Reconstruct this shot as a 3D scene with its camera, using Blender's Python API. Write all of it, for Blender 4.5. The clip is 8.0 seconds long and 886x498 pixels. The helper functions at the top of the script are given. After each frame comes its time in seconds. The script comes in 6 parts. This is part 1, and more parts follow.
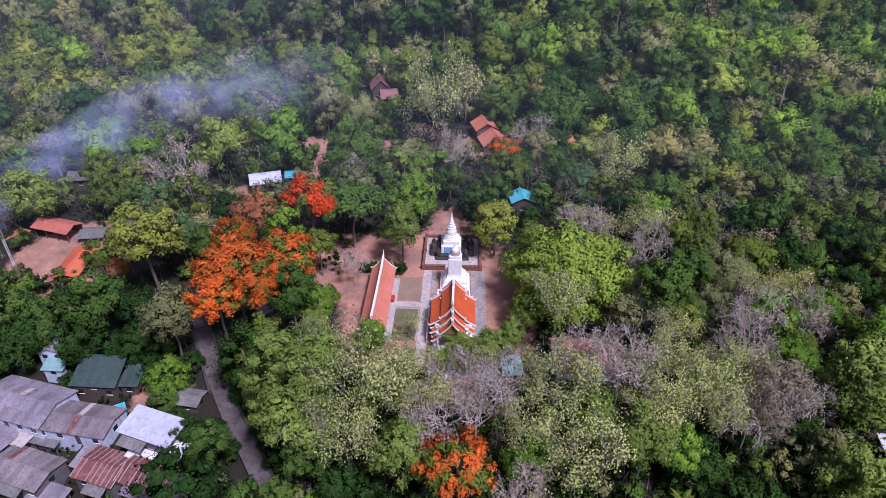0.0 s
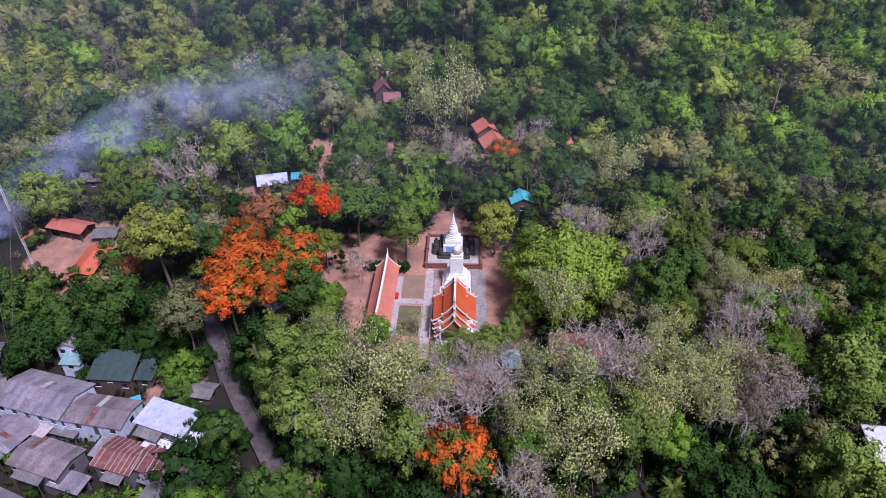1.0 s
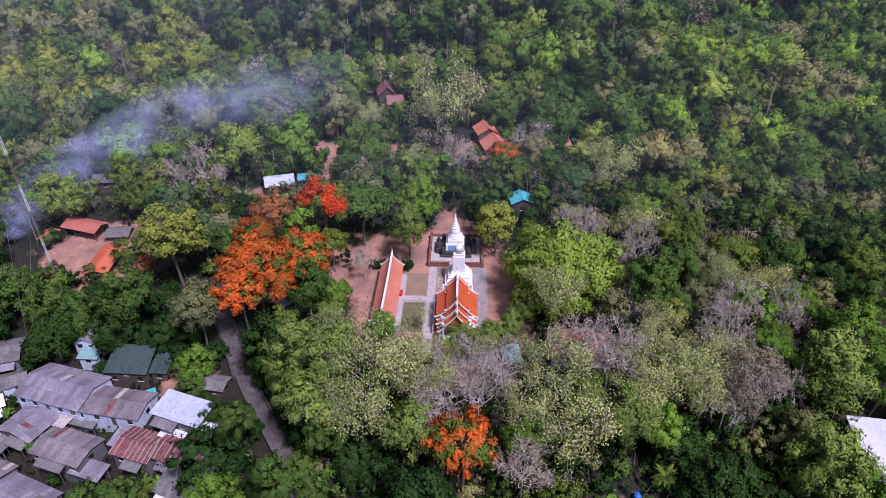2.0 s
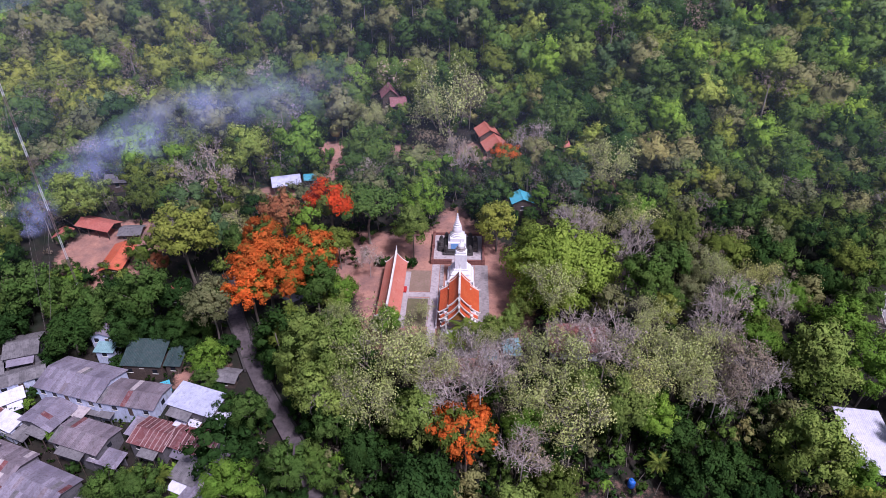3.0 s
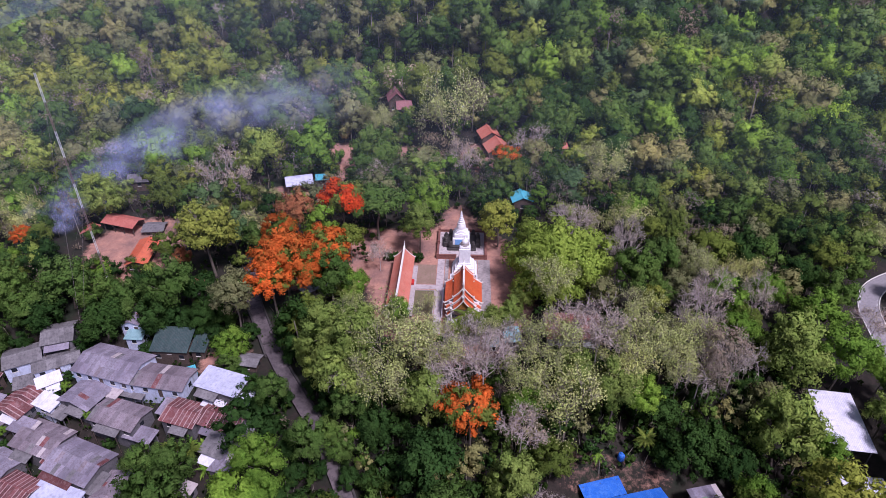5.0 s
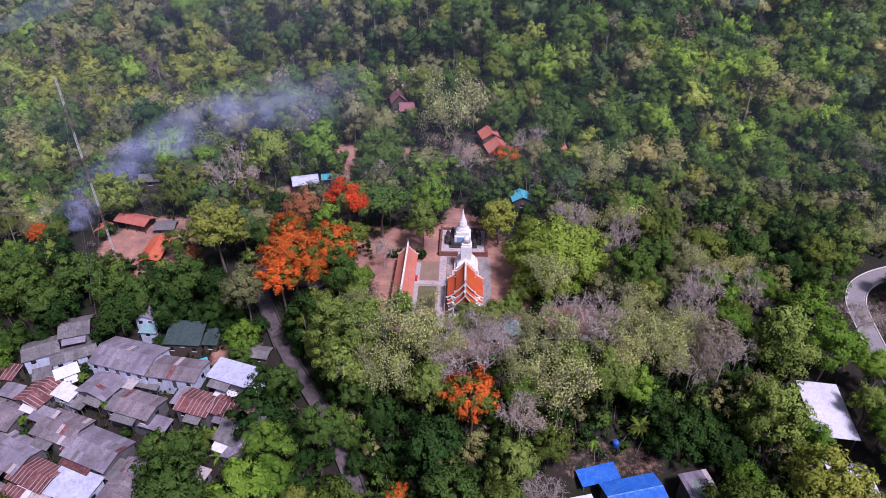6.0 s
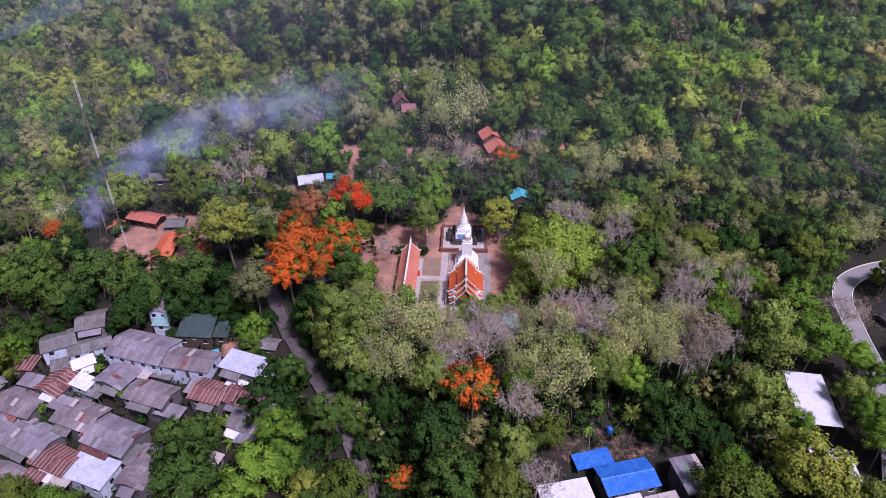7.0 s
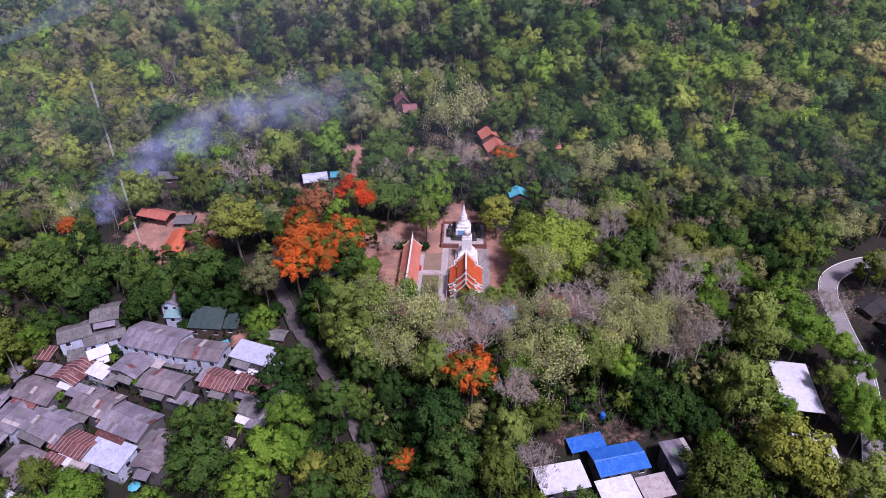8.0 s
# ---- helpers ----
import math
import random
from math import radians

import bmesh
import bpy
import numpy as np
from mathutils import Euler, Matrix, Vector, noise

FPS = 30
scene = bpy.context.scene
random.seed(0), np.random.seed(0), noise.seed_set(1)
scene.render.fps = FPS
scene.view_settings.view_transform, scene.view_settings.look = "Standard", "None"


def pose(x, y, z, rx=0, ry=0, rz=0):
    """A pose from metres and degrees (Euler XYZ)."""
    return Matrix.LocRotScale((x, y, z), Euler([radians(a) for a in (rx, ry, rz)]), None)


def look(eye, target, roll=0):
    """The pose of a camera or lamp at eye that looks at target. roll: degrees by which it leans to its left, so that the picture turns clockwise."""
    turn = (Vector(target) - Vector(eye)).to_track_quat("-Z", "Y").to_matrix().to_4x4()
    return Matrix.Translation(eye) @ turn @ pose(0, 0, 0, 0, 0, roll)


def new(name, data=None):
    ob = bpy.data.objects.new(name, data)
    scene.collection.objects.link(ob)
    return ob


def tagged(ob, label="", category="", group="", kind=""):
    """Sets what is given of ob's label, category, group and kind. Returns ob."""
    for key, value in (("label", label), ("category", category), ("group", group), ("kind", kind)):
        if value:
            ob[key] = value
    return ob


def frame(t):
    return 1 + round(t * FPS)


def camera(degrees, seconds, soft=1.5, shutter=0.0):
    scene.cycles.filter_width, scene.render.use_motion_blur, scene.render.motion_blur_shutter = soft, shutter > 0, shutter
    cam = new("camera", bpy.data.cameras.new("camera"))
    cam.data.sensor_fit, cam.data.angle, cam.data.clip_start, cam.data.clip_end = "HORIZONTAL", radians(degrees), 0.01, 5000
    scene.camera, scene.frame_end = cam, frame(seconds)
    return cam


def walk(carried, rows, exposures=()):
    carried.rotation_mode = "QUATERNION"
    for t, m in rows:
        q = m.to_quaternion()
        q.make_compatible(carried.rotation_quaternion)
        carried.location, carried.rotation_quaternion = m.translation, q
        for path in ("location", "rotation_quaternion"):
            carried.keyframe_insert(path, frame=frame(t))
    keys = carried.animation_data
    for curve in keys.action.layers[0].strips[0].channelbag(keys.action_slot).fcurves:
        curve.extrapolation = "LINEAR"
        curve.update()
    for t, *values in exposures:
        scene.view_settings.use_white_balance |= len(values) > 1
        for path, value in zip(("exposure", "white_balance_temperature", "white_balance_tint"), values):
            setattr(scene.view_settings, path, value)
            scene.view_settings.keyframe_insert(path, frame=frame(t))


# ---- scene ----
# ---- camera: a drone that backs away and climbs ----
cam = camera(70.0, 8.0, soft=0.85)
EYE, TILT = 77.0, -33.0
# seconds; metres right, ahead and up in the first view; pitch, roll and yaw in degrees
ROWS = [
    (0.0, 0.00, 0.00, 0.00, 0.00, 0.00, 0.00),
    (0.5, -0.14, -2.31, -0.08, -0.01, 0.00, 0.02),
    (1.0, -0.29, -4.64, -0.17, -0.01, 0.00, 0.06),
    (1.5, -0.48, -7.03, -0.28, -0.00, -0.00, 0.09),
    (3.0, -1.18, -14.26, -0.85, -0.01, -0.03, 0.16),
    (3.5, -1.41, -16.67, -1.07, -0.02, -0.05, 0.18),
    (4.0, -1.65, -19.09, -1.31, -0.03, -0.06, 0.21),
    (4.5, -1.88, -21.60, -1.60, -0.03, -0.08, 0.23),
    (6.0, -2.57, -29.59, -2.66, 0.00, -0.12, 0.28),
    (6.5, -2.78, -32.44, -3.10, 0.01, -0.13, 0.28),
    (7.0, -2.96, -35.42, -3.60, 0.01, -0.15, 0.27),
    (7.5, -3.10, -38.48, -4.13, 0.00, -0.16, 0.25),
    (8.0, -3.24, -41.60, -4.72, -0.02, -0.17, 0.22),
]
walk(cam, [(t, pose(0, 0, EYE, TILT) @ pose(x, y, z, 90 + pitch, roll, yaw)) for t, x, y, z, pitch, roll, yaw in ROWS], exposures=[(0.0, -0.16, 5400, 29), (8.0, -0.22, 5550, 36)])

# ---- light: bright, thinly overcast midday ----
world = bpy.data.worlds.new("sky")
scene.world = world
world.use_nodes = True
wn = world.node_tree.nodes
sky = wn.new("ShaderNodeTexSky")
sky.sky_type, sky.sun_disc = "NISHITA", False
sky.sun_elevation, sky.sun_rotation = radians(58), radians(142)
sky.dust_density, sky.air_density = 4.0, 1.0
world.node_tree.links.new(sky.outputs[0], wn["Background"].inputs[0])
wn["Background"].inputs[1].default_value = 0.075
sun = new("sun", bpy.data.lights.new("sun", "SUN"))
sun.data.energy, sun.data.angle, sun.data.color = 4.3, radians(9), (1.0, 0.955, 0.87)
sun.matrix_world = look((48, -62, 125), (0, 0, 0))

# ---- materials ----
MATS = {}


def nodes_of(name):
    m = bpy.data.materials.new(name)
    m.use_nodes = True
    nt = m.node_tree
    nt.nodes.clear()
    out = nt.nodes.new("ShaderNodeOutputMaterial")
    return m, nt, out


def ramp(nt, fac, stops):
    r = nt.nodes.new("ShaderNodeValToRGB")
    el = r.color_ramp.elements
    while len(el) < len(stops):
        el.new(0.5)
    for e, (p, c) in zip(el, stops):
        e.position, e.color = p, (*c, 1)
    nt.links.new(fac, r.inputs[0])
    return r.outputs[0]


def noise_node(nt, coord, scale, detail=6, rough=0.6):
    n = nt.nodes.new("ShaderNodeTexNoise")
    n.inputs["Scale"].default_value, n.inputs["Detail"].default_value, n.inputs["Roughness"].default_value = scale, detail, rough
    nt.links.new(coord, n.inputs["Vector"])
    return n.outputs["Fac"]


def mixc(nt, fac, a, b, mode="MIX"):
    n = nt.nodes.new("ShaderNodeMix")
    n.data_type, n.blend_type = "RGBA", mode
    for sock, v in ((n.inputs[0], fac), (n.inputs[6], a), (n.inputs[7], b)):
        if isinstance(v, bpy.types.NodeSocket):
            nt.links.new(v, sock)
        elif isinstance(v, tuple):
            sock.default_value = (*v, 1)
        else:
            sock.default_value = v
    return n.outputs[2]


def surface(name, a, b, c=None, rough=0.8, big=0.15, small=2.5, metal=0.0, bump=0.3, island=0.0, rand=0.0, streak=None):
    """A weathered surface: a and b mix in large patches, c in small stains; island and rand vary pieces."""
    if name in MATS:
        return MATS[name]
    m, nt, out = nodes_of(name)
    bs = nt.nodes.new("ShaderNodeBsdfPrincipled")
    geo = nt.nodes.new("ShaderNodeNewGeometry")
    pos = geo.outputs["Position"]
    f1 = noise_node(nt, pos, big, 4)
    f2 = noise_node(nt, pos, small, 8, 0.7)
    col = mixc(nt, ramp(nt, f1, [(0.35, (0, 0, 0)), (0.65, (1, 1, 1))]), a, b)
    if c:
        col = mixc(nt, ramp(nt, f2, [(0.48, (0, 0, 0)), (0.68, (1, 1, 1))]), col, c)
    if streak:
        mp = nt.nodes.new("ShaderNodeMapping")
        mp.inputs["Scale"].default_value = (1.6, 1.6, 0.15)
        nt.links.new(pos, mp.inputs[0])
        f3 = noise_node(nt, mp.outputs[0], 1.2, 5)
        col = mixc(nt, ramp(nt, f3, [(0.5, (0, 0, 0)), (0.72, (1, 1, 1))]), col, streak)
    fine = ramp(nt, noise_node(nt, pos, small * 4, 6, 0.7), [(0.3, (0.78, 0.78, 0.78)), (0.7, (1.18, 1.18, 1.18))])
    col = mixc(nt, 0.8, col, fine, "MULTIPLY")
    for amount, source in ((island, geo.outputs["Random Per Island"]), (rand, None)):
        if amount:
            if source is None:
                source = nt.nodes.new("ShaderNodeObjectInfo").outputs["Random"]
            k = ramp(nt, source, [(0.0, (1 - amount,) * 3), (1.0, (1 + amount,) * 3)])
            col = mixc(nt, 1.0, col, k, "MULTIPLY")
    nt.links.new(col, bs.inputs["Base Color"])
    bs.inputs["Roughness"].default_value, bs.inputs["Metallic"].default_value = rough, metal
    if bump:
        bn = nt.nodes.new("ShaderNodeBump")
        bn.inputs["Strength"].default_value, bn.inputs["Distance"].default_value = bump, 0.08
        nt.links.new(f2, bn.inputs["Height"])
        nt.links.new(bn.outputs[0], bs.inputs["Normal"])
    nt.links.new(bs.outputs[0], out.inputs[0])
    MATS[name] = m
    return m


def foliage(name, a, b, c, through_light=0.15, patch=0.35):
    """Leaves: a to b from leaf to leaf and in fine mottles, towards c from tree to tree and in patches."""
    if name in MATS:
        return MATS[name]
    m, nt, out = nodes_of(name)
    geo = nt.nodes.new("ShaderNodeNewGeometry")
    info = nt.nodes.new("ShaderNodeObjectInfo")
    fine = noise_node(nt, geo.outputs["Position"], 1.9, 5, 0.75)
    leaf = mixc(nt, ramp(nt, fine, [(0.36, (0, 0, 0)), (0.64, (1, 1, 1))]), a, b)
    col = mixc(nt, geo.outputs["Random Per Island"], leaf, mixc(nt, 0.5, a, b))
    pt = ramp(nt, noise_node(nt, geo.outputs["Position"], 0.30, 3), [(0.42, (0, 0, 0)), (0.66, (patch,) * 3)])
    col = mixc(nt, pt, col, c)
    lump = ramp(nt, noise_node(nt, geo.outputs["Position"], 0.75, 3, 0.6), [(0.34, (0.78, 0.80, 0.82)), (0.66, (1.2, 1.18, 1.14))])
    col = mixc(nt, 1.0, col, lump, "MULTIPLY")
    isle = ramp(nt, geo.outputs["Random Per Island"], [(0.0, (0.82, 0.82, 0.82)), (1.0, (1.18, 1.18, 1.18))])
    col = mixc(nt, 1.0, col, isle, "MULTIPLY")
    tree = ramp(nt, info.outputs["Random"], [(0.0, (0.74, 0.78, 0.76)), (0.5, (1, 1, 1)), (1.0, (1.28, 1.2, 1.05))])
    col = mixc(nt, 1.0, col, tree, "MULTIPLY")
    att = nt.nodes.new("ShaderNodeAttribute")
    att.attribute_name = "tone"
    half = nt.nodes.new("ShaderNodeMath")
    half.operation = "MULTIPLY_ADD"
    nt.links.new(att.outputs["Fac"], half.inputs[0])
    half.inputs[1].default_value, half.inputs[2].default_value = 0.5, 0.5
    tone = ramp(nt, half.outputs[0], [(0.0, (0.66, 0.72, 0.74)), (0.5, (1, 1, 1)), (1.0, (1.40, 1.28, 1.05))])
    col = mixc(nt, 1.0, col, tone, "MULTIPLY")
    bn = nt.nodes.new("ShaderNodeBump")
    bn.inputs["Strength"].default_value, bn.inputs["Distance"].default_value = 0.7, 0.4
    nt.links.new(fine, bn.inputs["Height"])
    d = nt.nodes.new("ShaderNodeBsdfDiffuse")
    t = nt.nodes.new("ShaderNodeBsdfTranslucent")
    mx = nt.nodes.new("ShaderNodeMixShader")
    mx.inputs[0].default_value = through_light
    nt.links.new(col, d.inputs[0])
    nt.links.new(col, t.inputs[0])
    nt.links.new(bn.outputs[0], d.inputs["Normal"])
    nt.links.new(d.outputs[0], mx.inputs[1])
    nt.links.new(t.outputs[0], mx.inputs[2])
    nt.links.new(mx.outputs[0], out.inputs[0])
    MATS[name] = m
    return m


LEAF = {
    "broad": foliage("leaves_green", (0.048, 0.112, 0.022), (0.139, 0.230, 0.050), (0.169, 0.224, 0.064)),
    "bright": foliage("leaves_bright_green", (0.094, 0.209, 0.025), (0.240, 0.396, 0.054), (0.277, 0.385, 0.062)),
    "olive": foliage("leaves_olive", (0.091, 0.137, 0.024), (0.203, 0.264, 0.050), (0.217, 0.245, 0.058)),
    "pale": foliage("leaves_pale", (0.345, 0.414, 0.119), (0.690, 0.731, 0.264), (0.635, 0.552, 0.328)),
    "dark": foliage("leaves_dark_green", (0.020, 0.055, 0.015), (0.058, 0.118, 0.029), (0.062, 0.112, 0.028)),
    "flame_orange": foliage("blossom_orange", (0.62, 0.105, 0.018), (0.90, 0.245, 0.05), (0.36, 0.18, 0.042), 0.25, 0.5),
    "flame_red": foliage("blossom_red", (0.56, 0.05, 0.012), (0.85, 0.13, 0.026), (0.35, 0.09, 0.022), 0.2, 0.5),
    "dry": foliage("leaves_dry", (0.19, 0.155, 0.128), (0.32, 0.265, 0.22), (0.22, 0.2, 0.12)),
    "husk": foliage("dry_pods_and_buds", (0.36, 0.295, 0.245), (0.56, 0.475, 0.4), (0.4, 0.38, 0.2)),
    "grey": foliage("leaves_greyish", (0.162, 0.187, 0.078), (0.303, 0.309, 0.135), (0.303, 0.243, 0.130)),
    "sage": foliage("leaves_light_green", (0.136, 0.209, 0.040), (0.333, 0.439, 0.098), (0.375, 0.397, 0.106)),
    # scrub: shade below crowns and between houses is put into this leaf colour
    "scrub": foliage("scrub_leaves_darkened_for_shade", (0.020, 0.050, 0.011), (0.050, 0.095, 0.021), (0.06, 0.08, 0.022)),
    "teal": foliage("leaves_blue_green", (0.061, 0.132, 0.056), (0.150, 0.229, 0.089), (0.150, 0.202, 0.079)),
    "lime": foliage("leaves_yellow_green", (0.190, 0.235, 0.038), (0.340, 0.380, 0.071), (0.360, 0.350, 0.075)),
}
LEAF["umbrella"] = LEAF["broad"]
BARK = surface("bark", (0.16, 0.125, 0.10), (0.22, 0.18, 0.15), (0.10, 0.08, 0.065), 0.9, 0.6, 5, island=0.15)
TWIG = surface("bare_twigs", (0.56, 0.455, 0.44), (0.70, 0.59, 0.575), (0.36, 0.28, 0.265), 0.9, 0.3, 5, bump=0, island=0.3)
PALETWIG = surface("pale_bark_twigs", (0.26, 0.22, 0.17), (0.36, 0.31, 0.25), (0.17, 0.14, 0.11), 0.9, 0.3, 5, bump=0, island=0.3)
ROOF_TILE = surface("orange_roof_tiles", (0.60, 0.10, 0.03), (0.68, 0.145, 0.045), (0.46, 0.075, 0.028), 0.45, 0.35, 3.0, bump=0.2)
HALL_TILE = surface("pale_orange_roof_tiles", (0.60, 0.17, 0.11), (0.66, 0.26, 0.19), (0.50, 0.13, 0.08), 0.5, 0.3, 2.5, bump=0.2)
OLD_TILE = surface("faded_red_roof_tiles", (0.46, 0.12, 0.09), (0.55, 0.19, 0.14), (0.34, 0.09, 0.07), 0.7, 0.3, 2.5)
REDSHEET = surface("red_brown_sheet", (0.25, 0.08, 0.065), (0.32, 0.12, 0.10), (0.17, 0.06, 0.05), 0.75, 0.3, 2.0, rand=0.1)
WHITE = surface("whitewashed_plaster", (0.88, 0.85, 0.87), (0.85, 0.81, 0.84), (0.74, 0.70, 0.73), 0.7, 0.5, 2.0, bump=0.1)
TRIM = surface("white_trim", (0.82, 0.78, 0.74), (0.76, 0.70, 0.64), None, 0.6, 0.8, 3.0, bump=0.0)
DARKTILE = surface("dark_maroon_roof_tiles", (0.27, 0.10, 0.105), (0.34, 0.14, 0.145), (0.20, 0.075, 0.08), 0.7, 0.3, 2.5)
GOLD = surface("gilded_wood", (0.42, 0.24, 0.05), (0.30, 0.10, 0.03), (0.50, 0.33, 0.08), 0.4, 1.2, 5.0, metal=0.2)
BLUEPAINT = surface("blue_paint", (0.16, 0.36, 0.72), (0.22, 0.42, 0.75), None, 0.6, 0.8, 3)
BRICKRED = surface("red_brown_masonry", (0.20, 0.075, 0.06), (0.26, 0.11, 0.085), (0.13, 0.05, 0.045), 0.85, 0.5, 3.0)
BLACKSTONE = surface("blackened_stone", (0.035, 0.03, 0.03), (0.06, 0.05, 0.048), (0.10, 0.085, 0.08), 0.85, 0.6, 4.0)
PAVING = surface("worn_concrete_paving", (0.30, 0.25, 0.245), (0.39, 0.33, 0.32), (0.17, 0.14, 0.14), 0.85, 0.3, 1.5, rand=0.1)
PALEPAVE = surface("pale_paving", (0.46, 0.385, 0.385), (0.54, 0.46, 0.46), (0.30, 0.24, 0.24), 0.8, 0.3, 1.5, rand=0.06)
ASBESTOS = surface("grey_cement_sheet", (0.182, 0.155, 0.202), (0.298, 0.263, 0.318), (0.155, 0.120, 0.135), 0.8, 0.22, 2.4, rand=0.22)
ASBESTOS_BROWN = surface("brown_stained_cement_sheet", (0.170, 0.135, 0.155), (0.271, 0.221, 0.248), (0.131, 0.093, 0.096), 0.8, 0.22, 2.4, rand=0.22)
ASBESTOS_DARK = surface("dark_cement_sheet", (0.15, 0.135, 0.14), (0.22, 0.20, 0.205), (0.09, 0.08, 0.085), 0.8, 0.35, 1.8, rand=0.18)
RUST = surface("rusty_iron_sheet", (0.13, 0.035, 0.038), (0.20, 0.065, 0.062), (0.25, 0.15, 0.15), 0.7, 0.25, 1.5, rand=0.3)
STRIP = surface("pale_zinc_strip", (0.50, 0.37, 0.36), (0.40, 0.25, 0.25), (0.30, 0.14, 0.13), 0.6, 0.5, 3.0, bump=0)
BLACKROOF = surface("blackened_roofing", (0.022, 0.02, 0.022), (0.04, 0.035, 0.036), (0.015, 0.013, 0.013), 0.8, 0.5, 2.0, rand=0.1)
PALETEAL = surface("faded_teal_sheet", (0.20, 0.36, 0.38), (0.28, 0.42, 0.44), (0.16, 0.27, 0.28), 0.6, 0.4, 1.5, rand=0.06)
WHITEMETAL = surface("white_metal_sheet", (0.80, 0.76, 0.86), (0.74, 0.71, 0.82), (0.60, 0.57, 0.68), 0.4, 0.4, 1.2, bump=0.1, rand=0.05)
BLUEWHITE = surface("bluish_white_metal_sheet", (0.50, 0.50, 0.64), (0.60, 0.60, 0.74), (0.34, 0.34, 0.45), 0.45, 0.5, 1.4, bump=0.1, rand=0.06)
GREENMETAL = surface("dark_green_metal_sheet", (0.028, 0.055, 0.054), (0.042, 0.075, 0.072), (0.07, 0.085, 0.085), 0.55, 0.4, 1.5, rand=0.12)
BLUEMETAL = surface("blue_metal_sheet", (0.025, 0.13, 0.55), (0.04, 0.17, 0.62), (0.08, 0.22, 0.62), 0.35, 0.4, 1.2, bump=0.1, rand=0.04)
TEALMETAL = surface("teal_metal_sheet", (0.07, 0.42, 0.54), (0.11, 0.48, 0.60), (0.16, 0.42, 0.48), 0.5, 0.4, 1.5, rand=0.06)
ORANGEMETAL = surface("orange_metal_sheet", (0.62, 0.12, 0.05), (0.68, 0.18, 0.09), (0.50, 0.12, 0.07), 0.5, 0.3, 1.5, rand=0.08)
BLUEWALL = surface("pale_blue_plaster", (0.58, 0.62, 0.80), (0.64, 0.67, 0.82), (0.44, 0.45, 0.58), 0.8, 0.5, 1.5, streak=(0.36, 0.36, 0.42))
# grey blocks, with the shade under the eaves put into the wall colour
SHADEDWALL = surface("grey_block_wall_darkened_for_shade", (0.12, 0.11, 0.12), (0.18, 0.165, 0.18), (0.07, 0.062, 0.065), 0.85, 0.5, 2.0)
WOODWALL = surface("dark_plank_wall", (0.09, 0.06, 0.05), (0.13, 0.09, 0.07), (0.05, 0.035, 0.03), 0.85, 0.8, 3.0, rand=0.15)
DARKGLASS = surface("dark_window_glass", (0.02, 0.022, 0.03), (0.03, 0.032, 0.04), None, 0.15, 1.0, 3.0, bump=0)
ASPHALT = surface("pale_worn_asphalt", (0.27, 0.24, 0.255), (0.32, 0.29, 0.30), (0.21, 0.185, 0.20), 0.85, 0.2, 2.0)
LANE = surface("old_concrete_lane", (0.095, 0.075, 0.08), (0.15, 0.118, 0.122), (0.05, 0.04, 0.042), 0.9, 0.34, 1.2, rand=0.08)
ROADPAINT = surface("white_road_paint", (0.80, 0.80, 0.78), (0.70, 0.70, 0.68), (0.50, 0.48, 0.48), 0.7, 0.6, 4.0, bump=0)


def ground_material():
    m, nt, out = nodes_of("dry_soil_and_shade_dark_litter")
    bs = nt.nodes.new("ShaderNodeBsdfPrincipled")
    geo = nt.nodes.new("ShaderNodeNewGeometry")
    pos = geo.outputs["Position"]
    att = nt.nodes.new("ShaderNodeAttribute")
    att.attribute_name = "bare"
    f1, f2 = noise_node(nt, pos, 0.16, 6, 0.65), noise_node(nt, pos, 0.9, 10, 0.75)
    # litter with the shade of crowns and house gaps darkened into its colour
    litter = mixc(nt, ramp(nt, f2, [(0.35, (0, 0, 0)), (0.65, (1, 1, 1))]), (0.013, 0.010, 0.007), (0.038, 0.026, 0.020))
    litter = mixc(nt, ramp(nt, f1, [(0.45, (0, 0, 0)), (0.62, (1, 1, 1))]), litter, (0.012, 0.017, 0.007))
    soil = mixc(nt, ramp(nt, f2, [(0.3, (0, 0, 0)), (0.7, (1, 1, 1))]), (0.39, 0.18, 0.128), (0.57, 0.30, 0.215))
    soil = mixc(nt, ramp(nt, f1, [(0.4, (0, 0, 0)), (0.7, (1, 1, 1))]), soil, (0.20, 0.115, 0.105))
    blend = nt.nodes.new("ShaderNodeMath")
    blend.operation = "MULTIPLY_ADD"
    nt.links.new(f2, blend.inputs[0])
    blend.inputs[1].default_value = 0.9
    nt.links.new(att.outputs["Fac"], blend.inputs[2])
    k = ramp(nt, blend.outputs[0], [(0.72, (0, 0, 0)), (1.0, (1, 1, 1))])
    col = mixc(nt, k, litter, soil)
    fine = ramp(nt, noise_node(nt, pos, 6, 5, 0.8), [(0.3, (0.7, 0.7, 0.7)), (0.7, (1.25, 1.25, 1.25))])
    col = mixc(nt, 0.9, col, fine, "MULTIPLY")
    nt.links.new(col, bs.inputs["Base Color"])
    bs.inputs["Roughness"].default_value = 0.95
    bn = nt.nodes.new("ShaderNodeBump")
    bn.inputs["Strength"].default_value, bn.inputs["Distance"].default_value = 0.6, 0.3
    nt.links.new(f2, bn.inputs["Height"])
    nt.links.new(bn.outputs[0], bs.inputs["Normal"])
    nt.links.new(bs.outputs[0], out.inputs[0])
    return m


# ---- mesh helpers ----
def part(name, bm, material, parent, label=""):
    """A bmesh as one mesh object under a thing or a part."""
    me = bpy.data.meshes.new(name)
    bm.to_mesh(me)
    bm.free()
    me.materials.append(material)
    ob = new(name, me)
    ob.parent = parent
    return tagged(ob, label)


